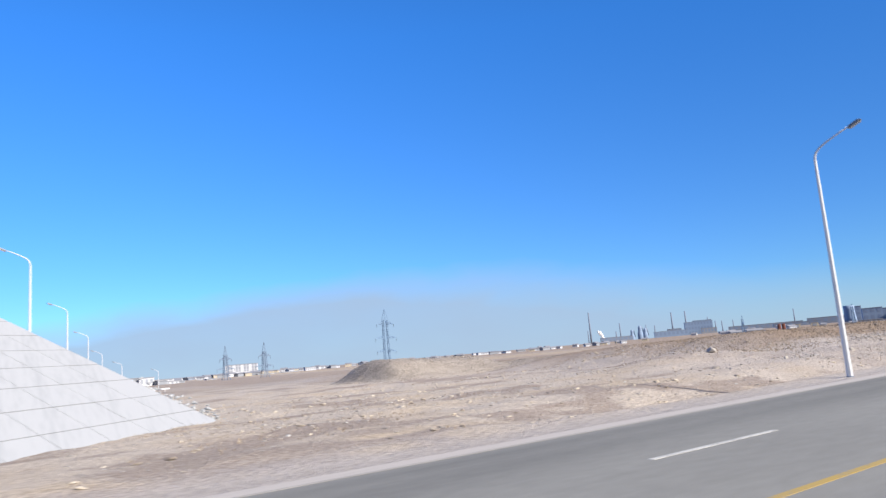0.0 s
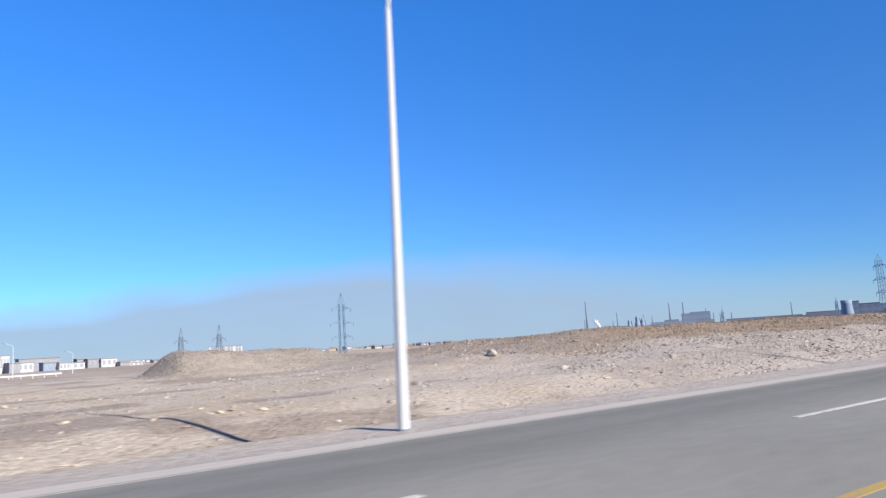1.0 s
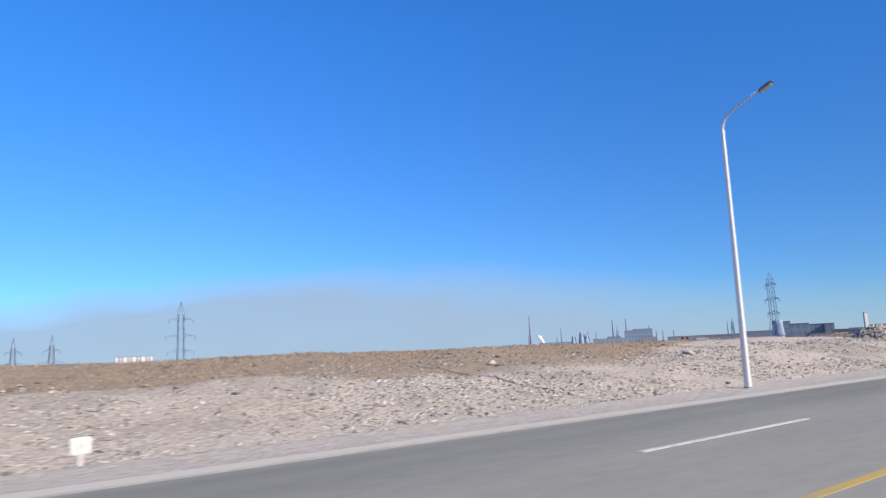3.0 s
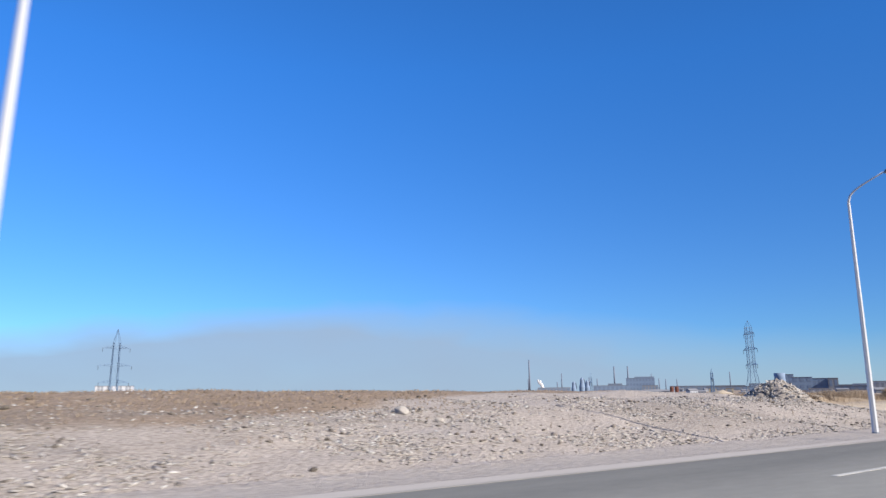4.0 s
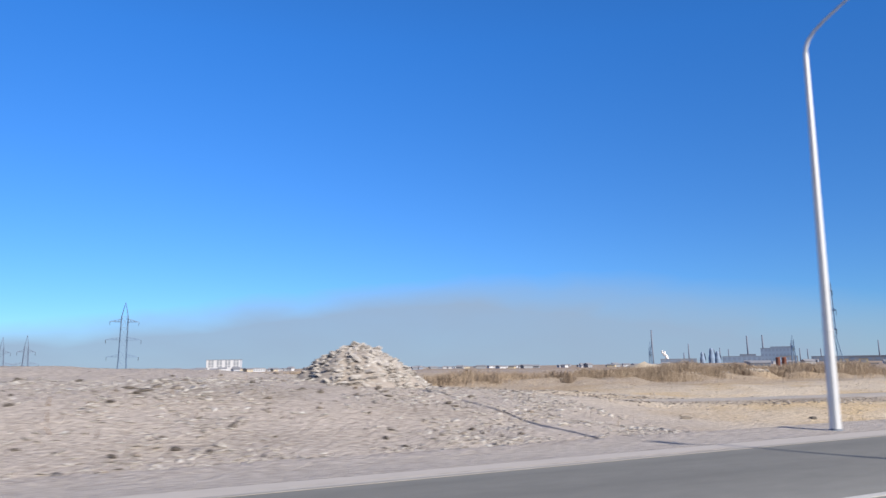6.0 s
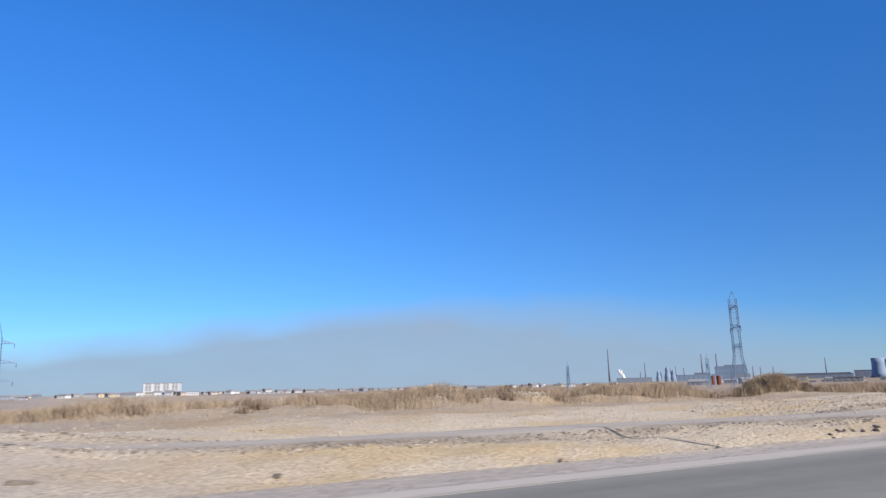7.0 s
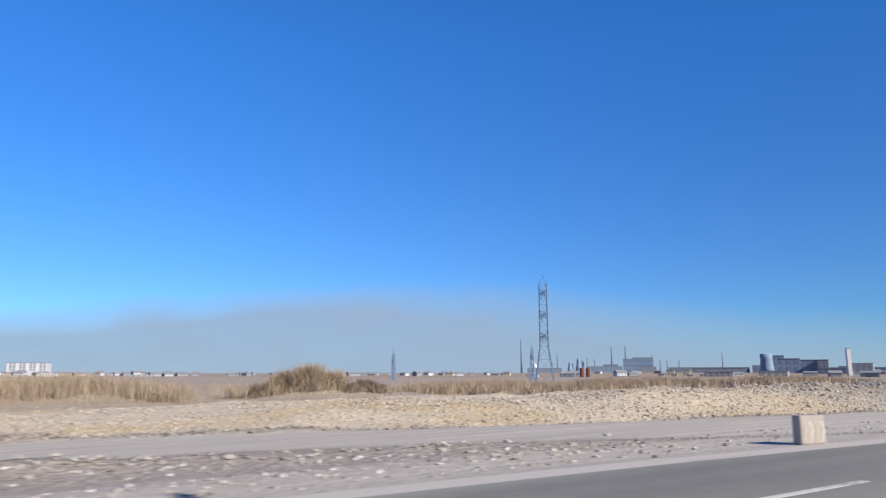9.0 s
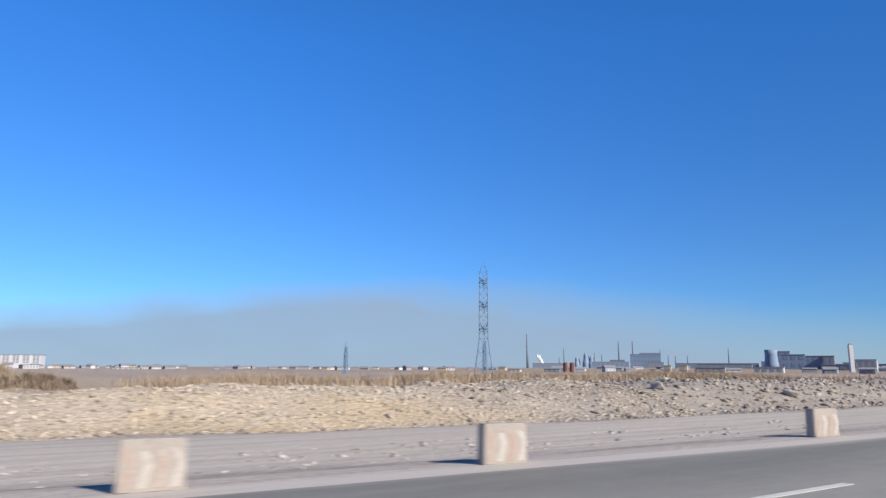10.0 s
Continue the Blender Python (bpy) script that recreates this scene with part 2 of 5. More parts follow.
BOULDER = worn("weathered boulder", rgb(0.50, 0.475, 0.44), rgb(0.33, 0.305, 0.28), 2.0, 0.95, 0, (1, 1, 1), 0.6)
DARK_ROCK = island("dark broken asphalt", ((0.0, rgb(0.09, 0.08, 0.072)), (0.6, rgb(0.19, 0.17, 0.15)), (1.0, rgb(0.32, 0.285, 0.255))))
TWIG = island("dry twigs", ((0.0, rgb(0.17, 0.13, 0.10)), (0.6, rgb(0.30, 0.24, 0.19)), (1.0, rgb(0.44, 0.365, 0.29))), 0.9, 3.0)
# FAR_DARK and FAR_MID: blue distance haze is put into the base colours
FAR_DARK = worn("haze-tinted blue-grey cladding", rgb(0.235, 0.325, 0.475), rgb(0.205, 0.285, 0.42), 0.05, 0.8)
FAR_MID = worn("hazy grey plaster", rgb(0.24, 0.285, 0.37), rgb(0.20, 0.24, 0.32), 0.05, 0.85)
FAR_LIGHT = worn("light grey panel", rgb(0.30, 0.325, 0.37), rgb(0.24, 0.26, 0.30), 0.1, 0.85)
FAR_WHITE = worn("white panel wall", rgb(0.58, 0.61, 0.67), rgb(0.49, 0.52, 0.58), 0.1, 0.85)
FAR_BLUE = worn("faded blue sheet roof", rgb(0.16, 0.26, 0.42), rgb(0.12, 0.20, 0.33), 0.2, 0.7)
# roofing colour lifted and blued to carry the distance haze
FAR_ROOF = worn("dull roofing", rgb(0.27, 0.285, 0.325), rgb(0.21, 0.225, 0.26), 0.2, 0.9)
FAR_BEIGE = worn("beige kiosk sheet", rgb(0.55, 0.48, 0.36), rgb(0.42, 0.37, 0.28), 0.5, 0.8)
FAR_GLASS = worn("dusty window glass", rgb(0.33, 0.36, 0.42), rgb(0.25, 0.28, 0.33), 0.4, 0.35)
# glazing kept near FAR_DARK, with the haze painted in to fade the windows
HALL_GLASS = worn("haze-tinted hall glazing", rgb(0.21, 0.285, 0.42), rgb(0.17, 0.235, 0.355), 0.4, 0.4)
RUSTY = worn("rusty red steel", rgb(0.25, 0.10, 0.075), rgb(0.15, 0.07, 0.055), 0.6, 0.8)
# shaft colour includes the blue-grey haze of its distance
CHIMNEY = worn("haze-tinted chimney shaft", rgb(0.20, 0.245, 0.33), rgb(0.16, 0.195, 0.27), 0.08, 0.85)
STEAM = worn("white steam", rgb(0.85, 0.86, 0.88), rgb(0.75, 0.76, 0.79), 0.05, 1.0)


# ---------------------------------------------------------------- mesh helpers
def mesh_of(name, verts, faces, material, smooth=False):
    me = bpy.data.meshes.new(name)
    me.from_pydata([tuple(v) for v in verts], [], [tuple(f) for f in faces])
    me.materials.append(material)
    if smooth:
        me.shade_smooth()
    me.update()
    return me


def part(name, geom, material, parent=None, label="", smooth=False):
    """One mesh object from (verts, faces), under a thing or a part."""
    ob = new(name, mesh_of(name, geom[0], geom[1], material, smooth))
    if parent is not None:
        ob.parent = parent
    if label:
        ob["label"] = label
    return ob


def thing(name, x, y, z, label, category, group="", turn=0.0):
    ob = new(name)
    ob.empty_display_size = 0.3
    ob.matrix_basis = pose(x, y, z, 0, 0, turn)
    return tagged(ob, label, category, group)


def join(*geoms):
    verts, faces = [], []
    for v, f in geoms:
        k = len(verts)
        verts += [tuple(p) for p in v]
        faces += [tuple(i + k for i in q) for q in f]
    return verts, faces


def box(cx, cy, cz, sx, sy, sz, chamfer=0.0, taper=1.0):
    """A block on its centre, with chamfered edges where asked."""
    hx, hy, hz = sx / 2, sy / 2, sz / 2
    if chamfer <= 0:
        v = [(cx + a * hx * (taper if c > 0 else 1), cy + b * hy * (taper if c > 0 else 1), cz + c * hz)
             for c in (-1, 1) for a, b in ((-1, -1), (1, -1), (1, 1), (-1, 1))]
        return v, [(3, 2, 1, 0), (4, 5, 6, 7), (0, 1, 5, 4), (1, 2, 6, 5), (2, 3, 7, 6), (3, 0, 4, 7)]
    bm = bmesh.new()
    bmesh.ops.create_cube(bm, size=1.0)
    for p in bm.verts:
        k = taper if p.co.z > 0 else 1.0
        p.co = (cx + p.co.x * sx * k, cy + p.co.y * sy * k, cz + p.co.z * sz)
    bmesh.ops.bevel(bm, geom=bm.edges[:], offset=chamfer, segments=2, affect="EDGES")
    bm.verts.index_update()
    out = [p.co.copy() for p in bm.verts], [[p.index for p in f.verts] for f in bm.faces]
    bm.free()
    return out


def beam(a, b, w, d=None):
    """A square bar from a to b."""
    a, b = Vector(a), Vector(b)
    d = d or w
    ax = (b - a).normalized()
    side = ax.cross(Vector((0, 0, 1)))
    if side.length < 1e-3:
        side = Vector((1, 0, 0))
    side.normalize()
    up = side.cross(ax)
    v = [p + side * (i * w / 2) + up * (j * d / 2) for p in (a, b) for i, j in ((-1, -1), (1, -1), (1, 1), (-1, 1))]
    return v, [(3, 2, 1, 0), (4, 5, 6, 7), (0, 1, 5, 4), (1, 2, 6, 5), (2, 3, 7, 6), (3, 0, 4, 7)]


def tube(points, radii, n=12, capped=True):
    """A round tube through points."""
    points = [Vector(p) for p in points]
    verts, faces = [], []
    ref = Vector((1, 0, 0))
    for i, p in enumerate(points):
        t = (points[min(i + 1, len(points) - 1)] - points[max(i - 1, 0)]).normalized()
        s = ref - t * ref.dot(t)
        if s.length < 1e-3:
            s = Vector((0, 1, 0)) - t * t.y
        s.normalize()
        w = t.cross(s)
        for k in range(n):
            a = 2 * math.pi * k / n
            verts.append(p + (s * math.cos(a) + w * math.sin(a)) * radii[i])
    for i in range(len(points) - 1):
        for k in range(n):
            a, b = i * n + k, i * n + (k + 1) % n
            faces.append((a, b, b + n, a + n))
    if capped:
        faces.append(tuple(reversed(range(n))))
        faces.append(tuple(range((len(points) - 1) * n, len(points) * n)))
    return verts, faces


def lathe(profile, n=24):
    """A solid of revolution from (radius, height) pairs."""
    return tube([(0, 0, z) for _, z in profile], [max(r, 1e-3) for r, _ in profile], n)


def sstep(a, b, x):
    t = np.clip((np.asarray(x, float) - a) / (b - a), 0, 1)
    return t * t * (3 - 2 * t)


def vnoise(x, y, seed=0):
    """Smooth value noise in [-1, 1], over arrays."""
    x, y = np.asarray(x, float), np.asarray(y, float)
    xi, yi = np.floor(x).astype(np.int64), np.floor(y).astype(np.int64)
    fx, fy = x - xi, y - yi
    fx, fy = fx * fx * (3 - 2 * fx), fy * fy * (3 - 2 * fy)

    def h(i, j):
        k = (i * 374761393 + j * 668265263 + seed * 974634777) & 0x7FFFFFFF
        k = ((k ^ (k >> 13)) * 1274126177) & 0x7FFFFFFF
        return ((k ^ (k >> 16)) & 0xFFFF) / 32767.5 - 1

    return (h(xi, yi) * (1 - fx) + h(xi + 1, yi) * fx) * (1 - fy) + (h(xi, yi + 1) * (1 - fx) + h(xi + 1, yi + 1) * fx) * fy


# ---------------------------------------------------------------- the lie of the land
EDGE_Y = 10.45


def bend(x):
    """How far the road's edge swings out of its straight line."""
    return np.interp(x, (60, 100, 118, 145, 172, 183, 196, 208, 214, 224, 234, 260), (0, -0.4, -0.65, -0.1, 0.4, 0.2, 0.05, -0.05, -0.4, -0.85, -1.3, -1.6))


TRACK_X = (120, 155, 163, 170, 176, 184, 190, 196, 205, 210, 214, 220, 226, 234, 247, 300)
TRACK_Y = (42, 29.6, 26.6, 25.6, 25.4, 23.8, 22.8, 21.7, 19.3, 17.4, 16.3, 15.0, 14.2, 13.7, 13.4, 13.2)


def track_y(x):
    return np.interp(x, TRACK_X, TRACK_Y)


def track_half(x):
    return np.interp(x, (150, 165, 180, 190, 197, 212, 220, 234), (1.3, 1.4, 1.5, 1.9, 2.5, 2.5, 2.95, 2.6))


def track_margin(x):
    return np.interp(x, (150, 166, 182, 200, 220), (1.1, 1.1, 1.1, 0.9, 0.5))


def heaps(x, y):
    """Old soil heaps in the reed belt."""
    lump = np.maximum(vnoise(x / 4.2, y / 4, 21) + 0.25 + 0.4 * vnoise(x / 1.5, y / 1.5, 22), 0)
    belt = sstep(152, 172, x) * (1 - sstep(200, 208, x)) * np.exp(-(((y - 47.5) / 3.2) ** 2))
    big = np.exp(-((((x - 187.2) / 3.0) ** 2 + ((y - 60.5) / 2.6) ** 2) ** 1.3))
    ridge = 0.5 * sstep(150, 160, x) * (1 - sstep(204, 209, x)) * np.exp(-(((y - 49) / 4.0) ** 2))
    return ridge + 0.75 * belt * lump + 1.8 * big * (1 + 0.3 * vnoise(x / 0.9, y / 0.9, 23))


def spoil(x, y):
    """Long grey spoil heap behind the bank: steep at its near end, flat on top."""
    top = 2.75 * sstep(33.8, 38.2, x) * (1 - 0.95 * sstep(45, 62, x)) * (0.93 + 0.07 * np.sin((x - 36) * 0.5))
    return top * np.exp(-np.abs((y - 66) / 7.0) ** 3)


def terrain(x, y, rough=1.0):
    """Height of the ground."""
    x, y = np.asarray(x, float), np.asarray(y, float)
    away = np.hypot(np.maximum(np.abs(x - 130) - 190, 0), y)
    far = -5.0 + 7.5 * sstep(300, 1000, x)
    z = far * sstep(75, 420, away) * (y > 0) + 4.2 * np.exp(-(((x - 58) / 36) ** 2) - ((y - 440) / 80) ** 2)
    field = sstep(12.9, 15.5, y) * (1 - sstep(130, 300, away))
    bank = sstep(44, 60, x + 2 * vnoise(y / 9, x / 30, 3)) * (1 - sstep(128, 160, x))
    crest = 0.85 + 0.3 * np.exp(-(((x - 58) / 7) ** 2)) * (1 - sstep(34, 44, y)) + 0.12 * vnoise(x / 14, y / 20, 5)
    z = z + bank * (0.85 * np.clip((y - 12.8) / 12.5, 0, 1) ** 1.1 + crest * sstep(24, 34, y) - 1.2 * sstep(37, 90, y))
    z = z + 0.85 * (1 - bank) * np.exp(-(((x - 44.5) / 7.0) ** 2) - ((y - 30) / 4.5) ** 2)
    # bare heap on the lower ground
    z = np.maximum(z, spoil(x, y) * (1 + 0.06 * vnoise(x / 2.2, y / 2.2, 8)) - 0.4)
    flat = sstep(146, 160, x)
    z = z - 0.12 * flat * field
    # the land beside the road lies lower than the shoulder
    low = sstep(11, 24, x) * (1 - sstep(184, 198, x)) * sstep(13.3, 15.2, y)
    lo, hi = np.interp(x, (30, 50, 130, 150, 165), (15.8, 16.3, 16.5, 18, 20)), np.interp(x, (30, 45, 60, 130, 143, 150, 165), (20.5, 22.5, 26, 26, 25.5, 28, 40))
    z = z - np.interp(x, (30, 55), (0.65, 0.9)) * low * (1 - sstep(lo, hi, y))
    pile = ((x - 144.5) / 9.0) ** 2 + ((y - 29) / 7.0) ** 2
    z = z + 0.25 * np.exp(-pile)
    yc, half = track_y(x), track_half(x)
    # sandy strip beside the road
    z = z + 0.45 * np.exp(-(((y - (yc - half - 0.6 * track_margin(x) - 1.3)) / 2.3) ** 2)) * sstep(156, 166, x) * (1 - sstep(186, 196, x))
    # graded track
    on = sstep(half + 0.9, half - 0.1, np.abs(y - yc)) * sstep(146, 160, x)
    z = z * (1 - on) + on * np.interp(x, (150, 160, 196, 212), (-0.15, -0.28, -0.24, -0.02))
    # small berms pushed up along its edges
    berm = np.abs(y - yc) - half - 0.75
    z = z + (0.13 + 0.06 * vnoise(x / 1.3, y * 0, 14)) * np.exp(-((berm / 0.4) ** 2)) * sstep(150, 160, x) * (1 - 0.75 * sstep(202, 212, x)) * (1 - sstep(218, 228, x))
    # pushed-up soil bank behind the track
    s = y - (yc + half + 0.4)
    high = 0.14 * sstep(186, 200, x) + 0.36 * sstep(199, 211, x) + 0.42 * sstep(213, 225, x)
    lump = 1 + 0.13 * vnoise(x / 3.1, y / 4, 11) + 0.08 * vnoise(x / 1.1, y / 1.3, 12)
    z = z + high * lump * sstep(0, 5.0, s) * (1 - 0.85 * sstep(7, 20, s))
    # old heaps in the reed belt
    z = z + heaps(x, y)
    z = z + 0.8 * np.exp(-(((x - 218.6) / 2.6) ** 2 + ((y - 48) / 3) ** 2)) + 0.4 * np.exp(-(((x - 222.5) / 2) ** 2 + ((y - 46.5) / 3) ** 2))
    # unevenness
    z = z + rough * field * (1 - on) * (np.interp(x, (40, 70), (0.07, 0.14)) * vnoise(x / 7, y / 5, 1) + 0.07 * vnoise(x / 2.1, y / 1.6, 2) + 0.035 * vnoise(x / 0.8, y / 0.7, 4))
    z = z - 0.07 * sstep(EDGE_Y + bend(x) - 0.1, 12.0, y) * (1 - sstep(12.6, 15.5, y))
    under = (y < EDGE_Y + bend(x) + 0.02) & (y > -11.5)
    z = np.where(under, -0.08, z)
    return z


def ground_z(x, y):
    return float(terrain(np.array([x]), np.array([y]))[0])


def graded(lo, a, b, hi, step, grow=1.16):
    fine = list(np.arange(a, b + 1e-6, step))
    out, d, v = [], step, a
    while v > lo:
        d *= grow
        v -= d
        out.append(max(v, lo))
    left = out[::-1]
    out, d, v = [], step, fine[-1]
    while v < hi:
        d *= grow
        v += d
        out.append(min(v, hi))
    return np.array(left + fine + out)


def make_sheet():
    xs = graded(-4600, -16, 300, 4600, 0.45)
    ys = np.concatenate([graded(-4600, -12, 9.9, 9.95, 5.0), graded(10.0, 10.0, 58, 4600, 0.36)[1:]])
    ys = np.unique(np.round(ys, 4))
    gx, gy = np.meshgrid(xs, ys)
    gz = terrain(gx, gy)
    nx, ny = len(xs), len(ys)
    me = bpy.data.meshes.new("ground")
    co = np.stack([gx, gy, gz], -1).reshape(-1, 3)
    i = (np.arange(ny - 1)[:, None] * nx + np.arange(nx - 1)[None]).ravel()
    quads = np.stack([i, i + 1, i + nx + 1, i + nx], 1)
    me.vertices.add(len(co))
    me.vertices.foreach_set("co", co.ravel())
    me.loops.add(quads.size)
    me.loops.foreach_set("vertex_index", quads.ravel())
    me.polygons.add(len(quads))
    me.polygons.foreach_set("loop_start", np.arange(0, quads.size, 4))
    me.polygons.foreach_set("loop_total", np.full(len(quads), 4))
    me.update(calc_edges=True)
    x, y = co[:, 0], co[:, 1]
    wob = 2.0 * vnoise(x / 6, y / 5, 31) + 1.0 * vnoise(x / 2, y / 2, 32)
    rag = 9 * vnoise(x / 22, y / 14, 38) + 4 * vnoise(x / 7, y / 5, 39)
    bank = sstep(38, 58, x + rag) * (1 - sstep(132, 158, x + rag))
    grass = bank * sstep(24.3, 26.3, y + 0.6 * wob + np.interp(x, (40, 60, 70, 98, 106, 118), (-4, -2, 0.2, 0.8, -2.5, -8))) * (1 - 0.3 * sstep(60, 120, y))
    patch = sstep(0.0, 0.5, vnoise(x / 6, y / 2.6, 33) + 0.6 * vnoise(x / 1.8, y / 0.9, 34))
    grass = np.maximum(grass, (1 - sstep(34, 56, x)) * sstep(13, 16, y) * 0.6 * patch)
    grass = np.maximum(grass, sstep(140, 165, x) * sstep(34, 42, y + wob) * 0.6)
    away = np.hypot(np.maximum(np.abs(x - 130) - 190, 0), y)
    grass = np.maximum(grass, 0.4 * sstep(80, 140, away) + 0.5 * sstep(150, 300, away) * sstep(150, 400, x))
    yc, half = track_y(x), track_half(x)
    sand = sstep(146, 166, x) * sstep(12.6, 13.4, y + 0.15 * wob) * (1 - sstep(229, 241, x + 1.2 * wob))
    sand = sand * (1 - sstep(186, 200, x + wob) * (y < yc))
    sand = np.maximum(sand, 0.5 * (1 - sstep(24, 58, x)) * sstep(12, 14, y) * (1 - patch))
    gravel = sstep(half + 0.7, half - 0.3, np.abs(y - yc + 0.25 * wob)) * sstep(150, 164, x)
    gravel = np.maximum(gravel, np.interp(x, (170, 200), (0.45, 0.8)) * (1 - sstep(12.4, 13.8, y + 0.2 * wob)))
    gravel = np.maximum(gravel, 0.75 * sstep(229, 241, x + 1.2 * wob) * sstep(12, 14, y) * (1 - sstep(24, 30, y)))
    mound = sstep(0.25, 0.8, spoil(x, y))
    gravel = np.maximum(gravel * (1 - mound), 0.25 * mound)
    grass = grass * (1 - mound)
    dug = sstep(0.75, 1.1, heaps(x, y))
    grass, gravel = grass * (1 - dug), np.maximum(gravel, 0.55 * dug)
    attr = me.color_attributes.new("zone", "FLOAT_COLOR", "POINT")
    rut = np.abs(y - yc + 0.2 * wob) - half
    edge = track_margin(x)
    stony = sstep(-0.25, 0.15, rut) * (1 - sstep(0.6 * edge, 1.1 * edge, rut)) * sstep(152, 166, x)
    stony = np.maximum(stony, 0.8 * sstep(231, 241, x + wob) * (y > yc + half) * (1 - sstep(30, 36, y)))
    stony = np.maximum(stony, 0.6 * sstep(184, 200, x + wob) * (y < yc - half) * sstep(0.0, 0.5, y + 0.15 * wob - np.interp(x, (186, 195, 201, 209, 214, 218), (13.2, 13.2, 14.1, 13.0, 12.5, 11.8))))
    stony = np.maximum(stony, 0.55 * sstep(-0.1, 0.6, vnoise(x / 6, y / 2.2, 36) + 0.4 * vnoise(x / 1.5, y, 37)) * bank * sstep(18, 21, y) * (1 - sstep(27, 30, y)))
    stony = np.maximum(stony, 0.95 * mound)
    data = np.stack([grass, sand, gravel, stony], 1).astype(np.float32)
    attr.data.foreach_set("color", data.ravel())
    me.materials.append(EARTH)
    me.shade_smooth()
    return tagged(new("ground", me), "dry sandy wasteland with rubble, tracks and brown grass", "ground", kind="structure")


make_sheet()

# ---------------------------------------------------------------- the road
X0, X1 = -600, 1500
BENDS = [X0] + list(range(-250, 300, 3)) + [620, X1]


def ribbon(stations, near, far, z0, z1):
    """A long slab between two lines that run along x."""
    v = [(x, f(x), z) for x in stations for f, z in ((near, z0), (far, z0), (far, z1), (near, z1))]
    f = [(4 * i + j, 4 * i + (j + 1) % 4, 4 * i + 4 + (j + 1) % 4, 4 * i + 4 + j) for i in range(len(stations) - 1) for j in range(4)]
    n = len(v)
    return v, f + [(3, 2, 1, 0), (n - 4, n - 3, n - 2, n - 1)]


def edge_at(away):
    return lambda x: EDGE_Y + float(bend(x)) + away


road = part("road", ribbon(BENDS, lambda x: -4.0, edge_at(0), -0.2, 0.0), ASPHALT)
tagged(road, "worn grey asphalt road with dusty edges", "road", kind="structure")
kerb = part("shoulder", ribbon(BENDS, edge_at(0), edge_at(0.6), -0.2, -0.005), SHOULDER)
tagged(kerb, "pale dusty concrete shoulder strip along the asphalt", "shoulder", kind="structure")
verge = part("pavement", box((X0 + X1) / 2, -7.0, -0.09, X1 - X0, 6.0, 0.14), EARTH)
tagged(verge, "gravel verge beside the asphalt road", "verge", kind="structure")


def strip(name, x0, x1, y, w, material, label, category="road marking", group=""):
    ob = part(name, box((x0 + x1) / 2, y, 0.004, x1 - x0, w, 0.006), material)
    return tagged(ob, label, category, group)


edge_line = part("edge_line", ribbon([x for x in BENDS if -250 <= x <= 192], edge_at(-0.16), edge_at(-0.04), 0.001, 0.006), EDGE_LINE)
tagged(edge_line, "worn yellowish edge line along the dusty asphalt", "road marking")
strip("center_line", -250, 620, 3.15, 0.14, YELLOW_LINE, "continuous yellow line painted along the asphalt road")
strip("shoulder_line", -250, 620, -3.55, 0.13, EDGE_LINE, "worn yellowish line along the asphalt verge")
for k in range(-6, 26):
    end = float(np.interp(k, (-6, 0, 1, 3, 4, 7, 15, 16, 17, 25), (-68, 14.4, 26.4, 53.2, 66.6, 108.4, 209.6, 219.2, 229.2, 353)))
    strip("lane_dash", end - float(np.interp(k, (0, 1, 2, 3, 14, 15), (4.0, 2.8, 5.9, 5.3, 5.3, 3.2))), end, float(np.interp(end, (180, 210, 219, 230, 245), (6.38, 7.45, 6.9, 6.12, 5.5))), 0.13, WHITE_LINE, "white lane dash painted on grey asphalt", group="lane dashes")


# ---------------------------------------------------------------- street lamps
def street_lamp(x, y, z, lean=0.16, turn=0.0):
    """Tapered steel post with a swan-neck arm; the arm reaches along -y."""
    t = thing("street_lamp", x, y, z, "tall tapered white steel street lamp on a curved arm", "street lamp", "street lamps along the road", turn)
    H = 9.5

    def at(h, dy=0.0):
        return (lean * h / H, dy, h)

    hs = [-0.25, 0.0, 2.3, 2.32, 5.6, 5.62, 8.3, 8.32, H - 0.15]
    rs = [0.125, 0.125, 0.108, 0.106, 0.087, 0.085, 0.069, 0.067, 0.06]
    part("pole", tube([at(h) for h in hs], rs, 8), GALV, t)
    part("base_flange", lathe([(0.0, -0.05), (0.17, -0.05), (0.17, 0.012), (0.128, 0.022), (0.126, 0.05)], 18), LAMP_GREY, t)
    part("joint_collar", tube([at(2.27), at(2.36)], [0.116, 0.114], 8), GALV, t)
    arc = [at(H - 0.3), at(H - 0.05, -0.015), at(H + 0.14, -0.09), at(H + 0.31, -0.27), at(H + 0.48, -0.58), at(H + 0.65, -1.0), at(H + 0.82, -1.45)]
    part("arm", tube(arc, [0.055, 0.05, 0.046, 0.042, 0.038, 0.034, 0.032], 10), GALV, t, smooth=True)
    hd = box(0, 0, 0, 0.26, 0.62, 0.13, 0.045, 0.8)
    rot = pose(*at(H + 0.9, -1.74), -22, 0, 0)
    head = part("lamp_head", ([rot @ Vector(v) for v in hd[0]], hd[1]), LAMP_GREY, t, "dark grey lamp head")
    cv = box(0, 0.0, -0.072, 0.2, 0.46, 0.03, 0.01)
    part("cover", ([rot @ Vector(v) for v in cv[0]], cv[1]), LAMP_GLASS, head)
    return t


